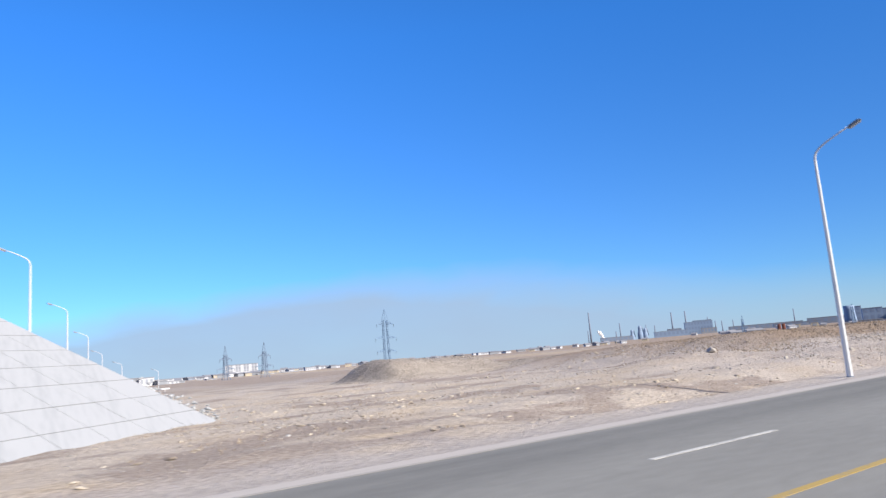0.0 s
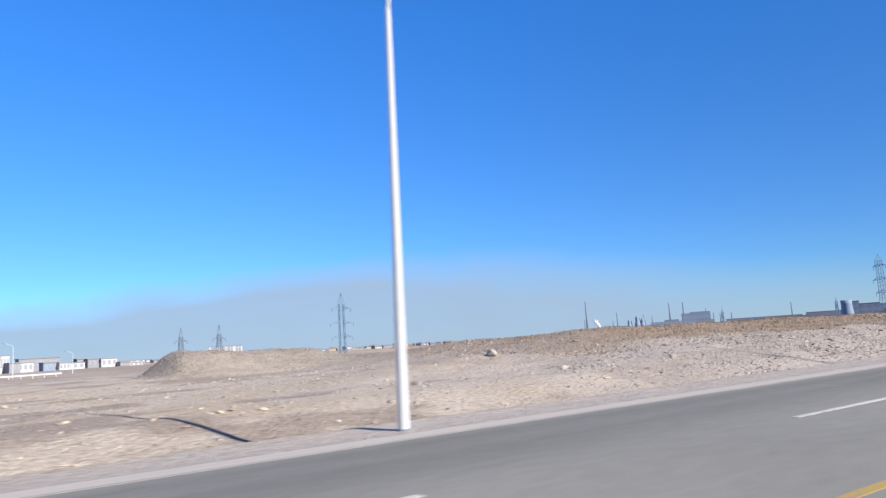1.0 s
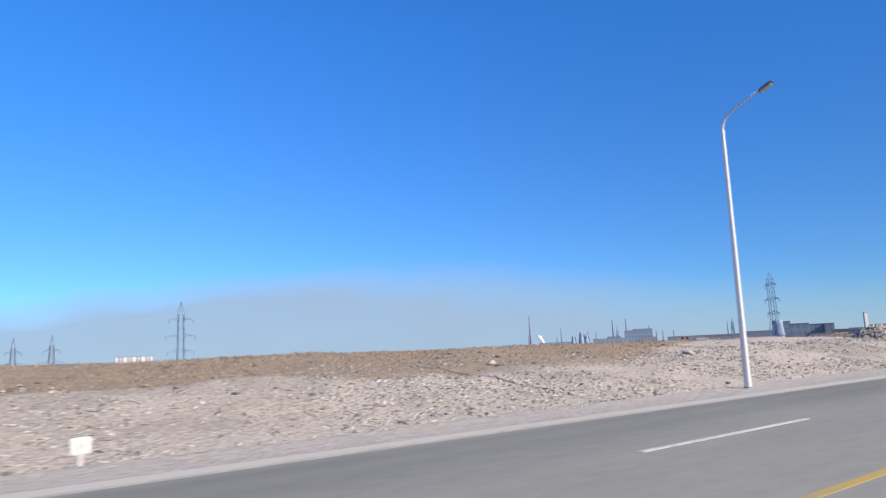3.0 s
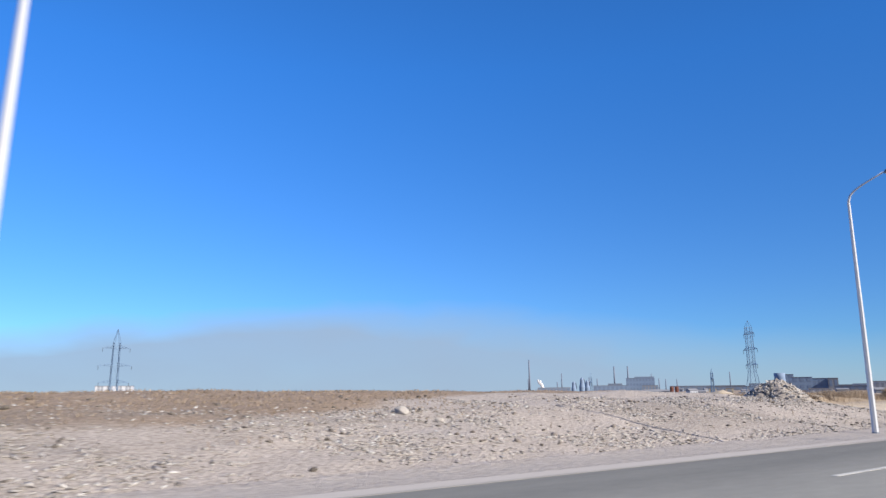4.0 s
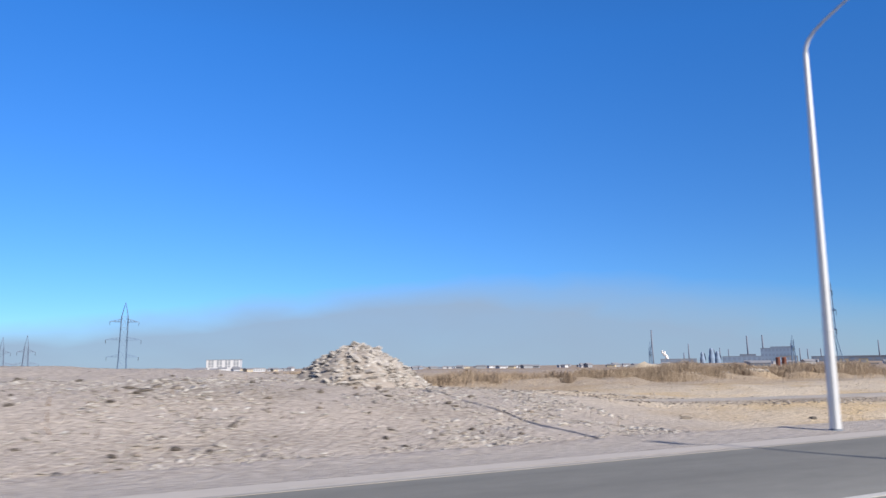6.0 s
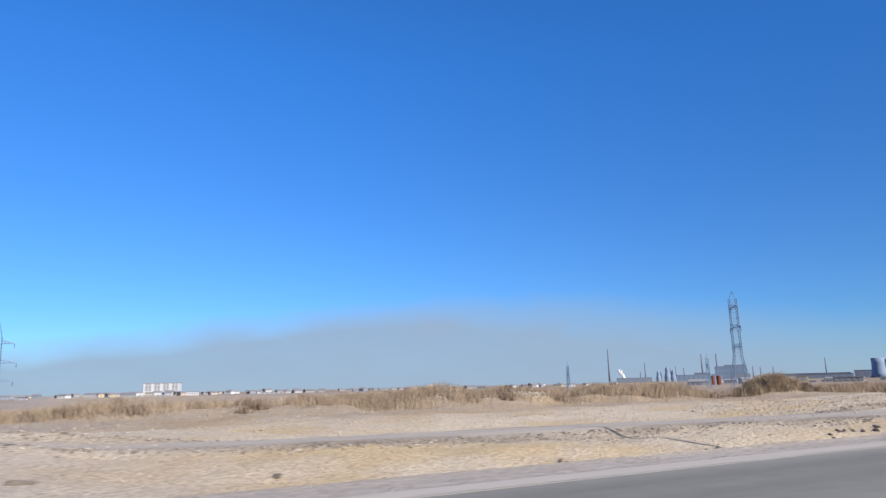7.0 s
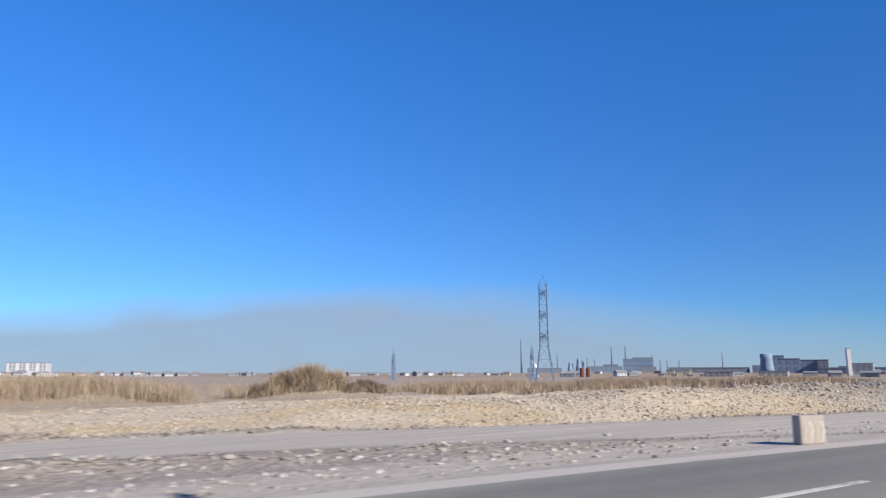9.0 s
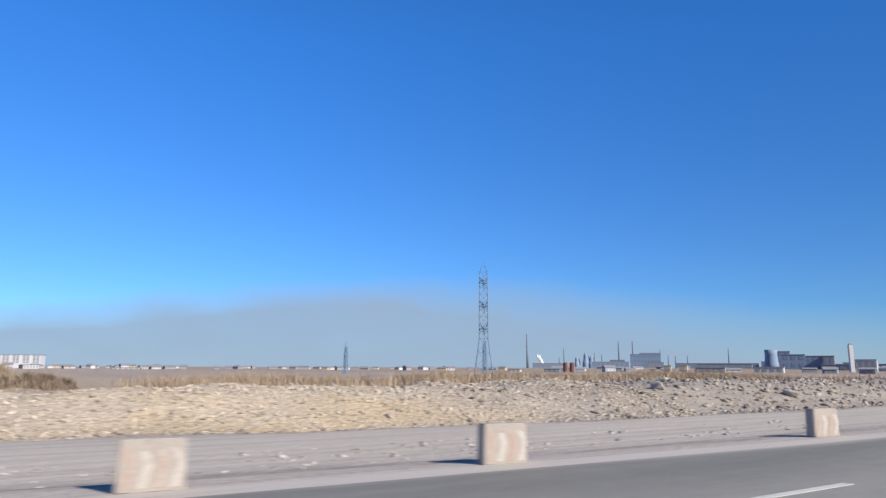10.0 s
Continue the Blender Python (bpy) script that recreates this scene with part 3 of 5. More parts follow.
first = street_lamp(59.3, 12.3, ground_z(59.3, 12.3) - 0.01)
for px, py, rx, tilt, tall in ((29.55, 12.0, 0, 0, 0.965), (89.5, 12.55, 0, 0, 1.0), (119.35, 12.08, 0, 1.0, 1.01), (149.35, 12.0, 0, 1.2, 1.0), (179.45, 12.0, -2.0, -1.4, 0.97)):
    copy_thing(first, pose(px, py, ground_z(px, py) - 0.01, rx, tilt, 0) @ Matrix.Diagonal((1, 1, tall, 1)))
# posts of the opposite verge, whose long shadows cross the road
for px in (119.5, 149.5, 180.1, 206.3):
    copy_thing(first, pose(px, -5.7, -0.02, 0, 0, 180))
# lamps of the crossing road, away behind the embankment
for px, py, pz in ((4.2, 54, 1.5), (9.7, 83, 0.75), (15.6, 112, -0.35), (21.8, 141, -1.9), (30.0, 169, -3.4), (44.2, 198.6, -5.1)):
    copy_thing(first, pose(px, py, pz, 0, 0, -80))


# ---------------------------------------------------------------- concrete embankment of the overpass
def embankment():
    """Earth ramp faced with concrete slabs, sloping to the road and to its end."""
    top_z, low = 6.6, -0.3
    t = tagged(new("embankment"), "overpass embankment faced with pale concrete slabs", "embankment")
    t.matrix_basis = pose(0, 0, 0)
    # toe: along the road, then swinging back to the tip, then away behind it
    a = [(-60, 13.9, low), (-9.0, 13.9, low), (10.9, 32.0, low), (17.0, 75.0, low), (-60, 75.0, low)]
    b = [(-60, 27.4, top_z), (-14.0, 27.4, top_z), (1.1, 41.1, top_z), (5.5, 75.0, top_z - 3), (-60, 75.0, top_z)]
    n = len(a)
    core = ([Vector(p) - Vector((0, 0, 0.3)) for p in a + b], [(i, (i + 1) % n, n + (i + 1) % n, n + i) for i in range(n)] + [tuple(range(n, 2 * n))])
    part("core", core, JOINT, t, "dark joints between the slabs")
    top = [Vector(p) for p in b]
    part("top", (top + [p - Vector((0, 0, 0.5)) for p in top], [tuple(range(n)), tuple(reversed(range(n, 2 * n)))] + [(i, n + i, n + (i + 1) % n, (i + 1) % n) for i in range(n)]), EARTH, t, "bare earth top")

    def face(p00, p10, p11, p01, nu, nv, lift):
        p00, p10, p11, p01 = (Vector(p) for p in (p00, p10, p11, p01))
        nrm = (p10 - p00).cross(p01 - p00).normalized()
        for i, j in itertools.product(range(nu), range(nv)):
            e, f = 0.006, 0.016
            cs = []
            for u, v in ((i + e, j + f), (i + 1 - e, j + f), (i + 1 - e, j + 1 - f), (i + e, j + 1 - f)):
                u, v = u / nu, v / nv
                cs.append((p00 * (1 - u) + p10 * u) * (1 - v) + (p01 * (1 - u) + p11 * u) * v)
            h = lift + random.uniform(-0.003, 0.003)
            lo, hi = [c - nrm * 0.1 for c in cs], [c + nrm * h for c in cs]
            part("slab", (lo + hi, [(4, 5, 6, 7), (0, 1, 5, 4), (1, 2, 6, 5), (2, 3, 7, 6), (3, 0, 4, 7)]), SLAB, t)

    face(a[0], a[1], b[1], b[0], 20, 8, 0.0)
    face(a[1], a[2], b[2], b[1], 11, 8, 0.0)
    face(a[2], a[3], b[3], b[2], 16, 8, 0.0)
    # broken edge of the facing, along its end
    rs = np.random.RandomState(3)
    q = 0.4 * rs.uniform(0, 1, 260) ** 1.5
    p, r = Vector(a[2]), Vector(b[2])
    lx, ly, lz = (p[i] + (r[i] - p[i]) * q for i in range(3))
    lumps = scatter("rubble", lx + rs.normal(0.25, 0.3, 260), ly + rs.normal(0.3, 0.25, 260), 0.08 + 0.3 * rs.uniform(0, 1, 260) ** 2, lz - 0.12, SLAB, "broken concrete at the edge of the facing", "", 0.5, 17)
    lumps.parent = t
    return t




# ---------------------------------------------------------------- stones
def stone_shapes(n=10, seed=3):
    rnd = random.Random(seed)
    out = []
    for _ in range(n):
        bm = bmesh.new()
        bmesh.ops.create_icosphere(bm, subdivisions=1, radius=1.0)
        for v in bm.verts:
            v.co *= rnd.uniform(0.75, 1.2)
        # flat broken faces
        for _ in range(5):
            nrm, cut = Vector((rnd.uniform(-1, 1), rnd.uniform(-1, 1), rnd.uniform(-1, 1))).normalized(), rnd.uniform(0.42, 0.7)
            for v in bm.verts:
                over = v.co.dot(nrm) - cut
                if over > 0:
                    v.co -= nrm * over
        bm.verts.index_update()
        out.append((np.array([v.co[:] for v in bm.verts]), np.array([[v.index for v in f.verts] for f in bm.faces])))
        bm.free()
    return out


SHAPES = stone_shapes()


def scatter(name, xs, ys, sizes, zs, material, label, category, flat=0.6, seed=1, sink=0.32):
    """Many stones in one mesh."""
    rs = np.random.RandomState(seed)
    n = len(xs)
    pick = rs.randint(0, len(SHAPES), n)
    V, F, k = [], [], 0
    for i in range(n):
        v, f = SHAPES[pick[i]]
        a, b = rs.uniform(0, 6.283), rs.uniform(-0.5, 0.5)
        s = sizes[i] * np.array([rs.uniform(0.8, 1.35), rs.uniform(0.7, 1.1), flat * rs.uniform(0.7, 1.3)]) * 0.5
        p = v * s
        c, d = math.cos(b), math.sin(b)
        p = np.stack([p[:, 0] * c + p[:, 2] * d, p[:, 1], -p[:, 0] * d + p[:, 2] * c], 1)
        c, d = math.cos(a), math.sin(a)
        p = np.stack([p[:, 0] * c - p[:, 1] * d, p[:, 0] * d + p[:, 1] * c, p[:, 2]], 1)
        V.append(p + (xs[i], ys[i], zs[i] + sizes[i] * flat * (0.5 - sink)))
        F.append(f + k)
        k += len(v)
    V, F = np.concatenate(V), np.concatenate(F)
    me = bpy.data.meshes.new(name)
    me.vertices.add(len(V))
    me.vertices.foreach_set("co", V.ravel())
    me.loops.add(F.size)
    me.loops.foreach_set("vertex_index", F.ravel())
    me.polygons.add(len(F))
    me.polygons.foreach_set("loop_start", np.arange(0, F.size, 3))
    me.polygons.foreach_set("loop_total", np.full(len(F), 3))
    me.update(calc_edges=True)
    me.materials.append(material)
    return tagged(new(name, me), label, category, kind="stuff")


RS = np.random.RandomState(7)


def spots(n, x0, x1, y0, y1, clump=0.0, scale=4.0, seed=40):
    """Random places, gathered in clumps where asked."""
    x, y = RS.uniform(x0, x1, n * 3), RS.uniform(y0, y1, n * 3)
    w = vnoise(x / scale, y / scale * 1.6, seed) + 0.5 * vnoise(x / scale * 3, y / scale * 4, seed + 1)
    keep = RS.uniform(-1, 1, n * 3) < (w - clump) if clump > -1 else np.ones(n * 3, bool)
    return x[keep][:n], y[keep][:n]


def sizes(n, lo, hi, power=3.0):
    return lo + (hi - lo) * RS.uniform(0, 1, n) ** power


embankment()
# broken limestone over the slope of the bank
x, y = spots(70000, 44, 152, 15.6, 29, 0.3, 3.5)
keep = RS.uniform(0, 1, len(x)) < (0.25 + 0.75 * sstep(50, 72, x)) * (1 - 0.85 * sstep(23.6, 25.6, y + np.interp(x, (40, 60, 70, 98, 106, 118), (-4, -2, 0.2, 0.8, -2.5, -8))))
x, y = x[keep], y[keep]
scatter("rubble", x, y, sizes(len(x), 0.04, 0.3, 4), terrain(x, y), STONE, "pale broken limestone strewn over the bank", "rubble", 0.24)
x, y = spots(2600, 44, 152, 28, 46, 0.2, 5.0, 50)
scatter("rubble", x, y, sizes(len(x), 0.04, 0.2, 4), terrain(x, y), STONE, "pale stones scattered in the brown grass", "rubble", 0.34, 2)
x, y = spots(4200, 2, 56, 15.0, 48, 0.2, 4.0, 60)
scatter("rubble", x, y, sizes(len(x), 0.05, 0.26, 6), terrain(x, y), STONE, "scattered pale stones on bare sandy ground", "rubble", 0.34, 3)
x, y = spots(1500, 186, 240, 11.8, 14.0, 0.1, 3.0, 70)
scatter("rubble", x, y, sizes(len(x), 0.03, 0.2, 4), terrain(x, y), STONE, "small stones along the dusty road shoulder", "rubble", 0.4, 4)
n = 9000
x = 150 + 100 * RS.uniform(0, 1, n) ** 1.2
side = np.where(RS.uniform(0, 1, n) < 0.55, 1.0, -1.0)
y = track_y(x) + side * (track_half(x) + 0.15 + np.abs(RS.normal(0.45, 0.35, n)))
keep = (side > 0) | (RS.uniform(0, 1, n) > sstep(200, 214, x))
x, y = x[keep], y[keep]
scatter("rubble", x, y, sizes(len(x), 0.03, 0.22, 3), terrain(x, y), GREY_CLOD, "stones and clods lining the edges of a graded track", "rubble", 0.45, 5)
n = 1100
x = RS.uniform(190, 212, n)
y = track_y(x) - track_half(x) - 0.9 - np.abs(RS.normal(0, 0.9, n))
scatter("rubble", x, y, sizes(n, 0.03, 0.24, 4), terrain(x, y), STONE, "white broken stones strewn beside the graded track", "rubble", 0.4, 22)
x = 241 - 51 * RS.uniform(0, 1, 26000) ** 1.5
y = track_y(x) + track_half(x) + 0.5 + RS.uniform(0, 9, 26000)
scatter("soil_clods", x, y, sizes(26000, 0.03, 0.2, 4), terrain(x, y), CLOD, "dry sandy clods on the pushed-up soil bank", "soil", 0.4, 6)
x = RS.uniform(221, 300, 13000)
y = track_y(x) + track_half(x) + 0.5 + RS.uniform(0, 9, 13000)
keep = RS.uniform(0, 1, 13000) ** 0.7 * 20 + 226 < x
x, y = x[keep], y[keep]
scatter("soil_clods", x, y, sizes(len(x), 0.05, 0.38, 4), terrain(x, y), GREY_CLOD, "grey boulders and clods on the soil bank", "soil", 0.5, 7)
n = 2200
x = RS.uniform(211, 234, n)
y = track_y(x) + track_half(x) + 1.2 + 7.5 * RS.uniform(0, 1, n) ** 0.8
scatter("soil_clods", x, y, sizes(n, 0.06, 0.24, 4), terrain(x, y), CLOD, "large sandy lumps on the pushed-up soil bank", "soil", 0.55, 24)
x, y = spots(3000, 156, 192, 15, 24, 0.3, 3.0, 80)
scatter("soil_clods", x, y, sizes(len(x), 0.03, 0.12, 3), terrain(x, y), CLOD, "small clods on the sandy strip", "soil", 0.6, 8)
x, y = spots(3600, 150, 226, 27, 46, 0.2, 4.0, 90)
scatter("soil_clods", x, y, sizes(len(x), 0.03, 0.2, 5), terrain(x, y), CLOD, "sandy clods on the open ground", "soil", 0.55, 9)
x, y = spots(9000, 154, 208, 41, 53, -0.2, 4.0, 98)
keep = heaps(x, y) > 0.8
x, y = x[keep], y[keep]
scatter("soil_clods", x, y, sizes(len(x), 0.06, 0.4, 3), terrain(x, y), STONE, "pale clods on old heaps among the reeds", "soil", 0.6, 16)
x, y = spots(9000, 34, 64, 56, 72, -0.3, 3.0, 95)
scatter("soil_clods", x, y, sizes(len(x), 0.05, 0.2, 4), terrain(x, y), GREY_CLOD, "grey clods on a bare soil heap", "soil", 0.6, 10)


# ---------------------------------------------------------------- heap of broken concrete
def rock_pile():
    cx, cy, z0, r, h = 143.5, 28.6, 0.05, 3.6, 2.5
    t = tagged(new("rock_pile"), "tall heap of broken pale rock on bare ground", "rock pile")
    t.matrix_basis = pose(cx, cy, z0)
    rings, faces = [(0, 0, h * 0.93)], []
    n, m = 28, 9
    for j in range(1, m + 1):
        q = j / m
        for i in range(n):
            a = 2 * math.pi * i / n
            rr = r * q * (1 + 0.1 * math.sin(a * 3 + 1) + 0.06 * math.sin(a * 7))
            zz = h * (1 - q**1.6) * 0.93 + random.uniform(-0.06, 0.06) - (0.35 if j == m else 0)
            rings.append((rr * math.cos(a), rr * 0.9 * math.sin(a), zz))
    faces += [(0, 1 + i, 1 + (i + 1) % n) for i in range(n)]
    for j in range(m - 1):
        for i in range(n):
            p, q = 1 + j * n + i, 1 + j * n + (i + 1) % n
            faces.append((p, p + n, q + n, q))
    part("core", (rings, faces), GREY_CLOD, t, "fine grey spoil under the stones")
    shapes = [mesh_of("stone", SHAPES[i][0], SHAPES[i][1], STONE) for i in range(len(SHAPES))]
    rnd = random.Random(12)

    def spot():
        q, a = math.sqrt(rnd.random()), rnd.uniform(0, 2 * math.pi)
        rr = r * q * (1 + 0.1 * math.sin(a * 3 + 1))
        return rr * math.cos(a), rr * 0.9 * math.sin(a), max(h * (1 - q**1.6) * 0.95 - 0.06, -0.12), q

    made = 0
    while made < 290:
        px, py, pz, q = spot()
        if py > 1.2:
            continue
        s = rnd.uniform(0.11, 0.27)
        ob = new("stone", shapes[rnd.randrange(len(shapes))])
        ob.parent = t
        ob.matrix_basis = Matrix.LocRotScale((px, py, pz + 0.04), Euler((rnd.uniform(-0.6, 0.6), rnd.uniform(-0.6, 0.6), rnd.uniform(0, 6.28))), (s * rnd.uniform(0.9, 1.5), s, s * rnd.uniform(0.3, 0.55)))
        made += 1
    P = [spot() for _ in range(3000)]
    px, py, pz = (np.array([p[i] for p in P]) for i in range(3))
    rest = scatter("small_stones", px, py, 0.08 + 0.22 * np.random.RandomState(5).uniform(0, 1, len(px)) ** 2, pz, STONE, "smaller broken stones of the heap", "", 0.6, 11, 0.3)
    rest.parent = t
    rest["kind"] = "stuff"
    return t


rock_pile()


def boulder(x, y, w, d, h, material, label, seed):
    """One large stone, half sunk."""
    rnd = random.Random(seed)
    v, f = SHAPES[seed % len(SHAPES)]
    bm = bmesh.new()
    vs = [bm.verts.new((p[0] * w / 2, p[1] * d / 2, p[2] * h / 2)) for p in v]
    for q in f:
        bm.faces.new([vs[k] for k in q])
    bmesh.ops.bevel(bm, geom=bm.edges[:], offset=min(w, d, h) * 0.05, segments=1, affect="EDGES")
    bm.verts.index_update()
    g = [p.co.copy() for p in bm.verts], [[p.index for p in q.verts] for q in bm.faces]
    bm.free()
    ob = part("boulder", g, material)
    ob.matrix_basis = pose(x, y, ground_z(x, y) + h * 0.2, rnd.uniform(-8, 8), rnd.uniform(-8, 8), rnd.uniform(0, 180))
    return tagged(ob, label, "boulder")


for i, (bx, by, bw, bd, bh) in enumerate(((45.2, 29.0, 1.25, 0.8, 0.6), (36.7, 23.0, 0.5, 0.4, 0.3), (44.7, 23.1, 0.5, 0.4, 0.35), (50.95, 21.9, 0.5, 0.4, 0.4), (106, 25.5, 1.4, 0.8, 0.5), (106.5, 23.5, 0.5, 0.4, 0.4),
                                                                                    (242.0, 20.0, 0.9, 0.7, 0.6), (249.0, 18.6, 0.9, 0.6, 0.6), (89.0, 25.3, 0.7, 0.5, 0.4))):
    boulder(bx, by, bw, bd, bh, BOULDER, "pale weathered boulder half sunk in dry ground", i)
for i, (bx, by) in enumerate(((197.6, 18.2), (198.3, 18.0), (198.9, 17.9), (199.5, 17.6), (200.1, 17.5), (200.8, 17.2), (201.6, 17.0), (203.0, 16.3), (205.6, 16.0), (207.5, 15.4), (212.5, 15.1), (195.6, 17.4), (208.8, 14.7), (191.5, 16.2))):
    boulder(bx, by, 0.38 - 0.01 * i, 0.26, 0.13, STONE, "small pale stone on the grey track edge", i + 4)
for i, (bx, by, bw, bh) in enumerate(((155.3, 22.6, 1.2, 0.7), (161.6, 21.6, 0.8, 0.7), (163.9, 19.4, 1.2, 0.7), (178.3, 18.6, 0.6, 0.6), (185.6, 18.8, 0.5, 0.8), (186.4, 19.2, 0.5, 0.8), (188.0, 18.6, 0.5, 0.6), (166.5, 46.6, 1.1, 1.0))):
    boulder(bx, by, bw * 0.8, 0.35, bh * 0.3, DARK_ROCK, "dark brown lump of broken asphalt on sand", i + 2)
# lumps of earth on the rough open ground
x, y = spots(2200, 2, 56, 14.5, 50, 0.35, 5.0, 64)
scatter("soil_clods", x, y, sizes(len(x), 0.05, 0.4, 5), terrain(x, y), CLOD, "sandy clods of earth on rough open ground", "soil", 0.32, 21)
# crumbs of broken asphalt along the edge of the sandy strip, and scrap on the bank
x = RS.uniform(157, 187, 420)
keep = RS.uniform(-0.4, 1, 420) < vnoise(x / 0.9, x * 0, 91)
x = x[keep]
y = 18.9 + 0.5 * vnoise(x / 2, x * 0, 92) + RS.normal(0, 0.13, len(x))
scatter("asphalt_crumbs", x, y, sizes(len(x), 0.05, 0.32, 2), terrain(x, y), DARK_ROCK, "dark crumbs of broken asphalt below the shoulder", "rubble", 0.5, 14)
x, y = spots(900, 60, 150, 18, 31, 0.55, 2.2, 97)
scatter("scrap", x, y, sizes(len(x), 0.06, 0.4, 3), terrain(x, y), DARK_ROCK, "dark scrap and clods strewn on the bank", "rubble", 0.45, 15)


# ---------------------------------------------------------------- marker stump and barrier blocks
def marker_block(x, y):
    g = ground_z(x, y) - 0.05
    t = thing("marker_post", x, y, g, "small white painted marker plate on a short grey post", "marker post", turn=20)
    part("plate", box(0, 0, 0.15 - g, 0.4, 0.08, 0.33, 0.02), MARKER_WHITE, t)
    part("post", box(0, 0.01, -g / 2, 0.1, 0.07, -g, 0.01), CONCRETE, t, "bare concrete post")
    for k in (-1, 1):
        part("mark", box(0.06 * k, -0.043, 0.15 - g, 0.035, 0.012, 0.1), BAND, t, "dark painted mark")


marker_block(69.1, 14.9)


def barrier_block(x, y, turn):
    """Concrete block with faded chevrons; x, y is its front corner nearest the oncoming side."""
    t = thing("barrier_block", x, y, -0.03, "weathered concrete barrier block with faded red chevrons on the road edge", "barrier", "barrier blocks along the road edge", turn)
    w, d, h = 0.80, 0.24, 0.64
    bm = bmesh.new()
    bmesh.ops.create_cube(bm, size=1.0)
    for v in bm.verts:
        k = 0.97 if v.co.z > 0 else 1.0
        v.co = Vector((w / 2 + v.co.x * w * k, d / 2 + v.co.y * d * k, h / 2 + v.co.z * h))
    bmesh.ops.bevel(bm, geom=bm.edges[:], offset=0.018, segments=2, affect="EDGES")
    bmesh.ops.subdivide_edges(bm, edges=[e for e in bm.edges if e.calc_length() > 0.2], cuts=5, use_grid_fill=True)
    for v in bm.verts:
        v.co += Vector((0.008, 0.006, 0.008)) * noise.noise(v.co * 6)
    bm.verts.index_update()
    g = [v.co.copy() for v in bm.verts], [[v.index for v in f.verts] for f in bm.faces]
    bm.free()
    part("body", g, BARRIER, t)
    # chevrons on the faces toward and along the road
    for i in range(4):
        cx, s = 0.05 + 0.19 * i, 0.095
        z0, z1, z2 = 0.06, h / 2, h - 0.06
        yy = -0.006
        lo = [(cx, yy, z0), (cx + s, yy, z0), (cx + s + 0.07, yy, z1), (cx + 0.07, yy, z1)]
        up = [(cx + 0.07, yy, z1), (cx + s + 0.07, yy, z1), (cx + s, yy + 0.012, z2), (cx, yy + 0.012, z2)]
        v = lo + up
        v2 = [(p[0], p[1] + 0.02, p[2]) for p in v]
        f = [(0, 1, 2, 3), (4, 5, 6, 7), (11, 10, 9, 8), (15, 14, 13, 12), (0, 3, 11, 8), (1, 9, 10, 2), (4, 7, 15, 12), (5, 13, 14, 6)]
        part("chevron", (v + v2, f), FADED_RED if i % 2 == 0 else FADED_WHITE, t)
    return t


b1 = barrier_block(214.3, 10.95, -11)
for px, py, a in ((220.93, 10.45, -7), (226.2, 10.2, -8), (235.3, 10.0, -10)):
    copy_thing(b1, pose(px, py, -0.03, 0, 0, a))


# ---------------------------------------------------------------- lattice pylons
def lattice(t, h, base, waist, waist_h, top_w, bar=0.1, depth=1.0, panels=9, steel=LATTICE):
    """Four legs narrowing to a waist and on to the top, with crossed bracing."""
    def half(z):
        if z < waist_h:
            return (base + (waist - base) * z / waist_h) / 2
        return (waist + (top_w - waist) * (z - waist_h) / (h - waist_h)) / 2

    for sx, sy in ((-1, -1), (1, -1), (1, 1), (-1, 1)):
        zs = (-1.0, waist_h, h)
        segs = [beam((sx * half(a), sy * depth * half(a), a), (sx * half(b), sy * depth * half(b), b), bar) for a, b in zip(zs, zs[1:])]
        part("leg", join(*segs), steel, t)
    zs = [waist_h * i / 3 for i in range(4)] + [waist_h + (h - waist_h) * i / panels for i in range(1, panels + 1)]
    for sx, sy in ((0, -1), (1, 0), (0, 1), (-1, 0)):
        g = []
        for i, (a, b) in enumerate(zip(zs, zs[1:])):
            p, q = half(a), half(b)
            if sx == 0:
                c = [(-p, sy * depth * p, a), (p, sy * depth * p, a), (q, sy * depth * q, b), (-q, sy * depth * q, b)]
            else:
                c = [(sx * p, -depth * p, a), (sx * p, depth * p, a), (sx * q, depth * q, b), (sx * q, -depth * q, b)]
            g += [beam(c[0], c[2], bar * 0.32), beam(c[1], c[3], bar * 0.32), beam(c[3], c[2], bar * 0.45)]
        part("bracing", join(*g), steel, t)


def crossarm(t, z, reach, w, bar=0.09, drop=0.9, hang=1.3, steel=LATTICE):
    """An arm out to both sides along local x, with insulator strings."""
    for s in (-1, 1):
        tip = (s * reach, 0, z)
        g = [beam((s * w / 2, j * w / 2, z), tip, bar) for j in (-1, 1)] + [beam((s * w / 2, j * w / 2, z + drop), tip, bar * 0.8) for j in (-1, 1)]
        for q in (0.35, 0.65):
            g.append(beam((s * (w / 2 + (reach - w / 2) * q), -w / 2 * (1 - q), z), (s * (w / 2 + (reach - w / 2) * q), w / 2 * (1 - q), z), bar * 0.7))
            g.append(beam((s * (w / 2 + (reach - w / 2) * q), 0, z), (s * (w / 2 + (reach - w / 2) * (q - 0.25)), 0, z + drop * (1.2 - q)), bar * 0.6))
        arm = part("crossarm", join(*g), steel, t)
        rings = []
        for i in range(7):
            rings += [(0.05, -hang * i / 7), (0.12, -hang * (i + 0.3) / 7), (0.05, -hang * (i + 0.6) / 7)]
        g = tube([(s * (reach - 0.1), 0, z + q) for _, q in rings], [r for r, _ in rings], 8)
        part("insulator", g, INSUL, arm)


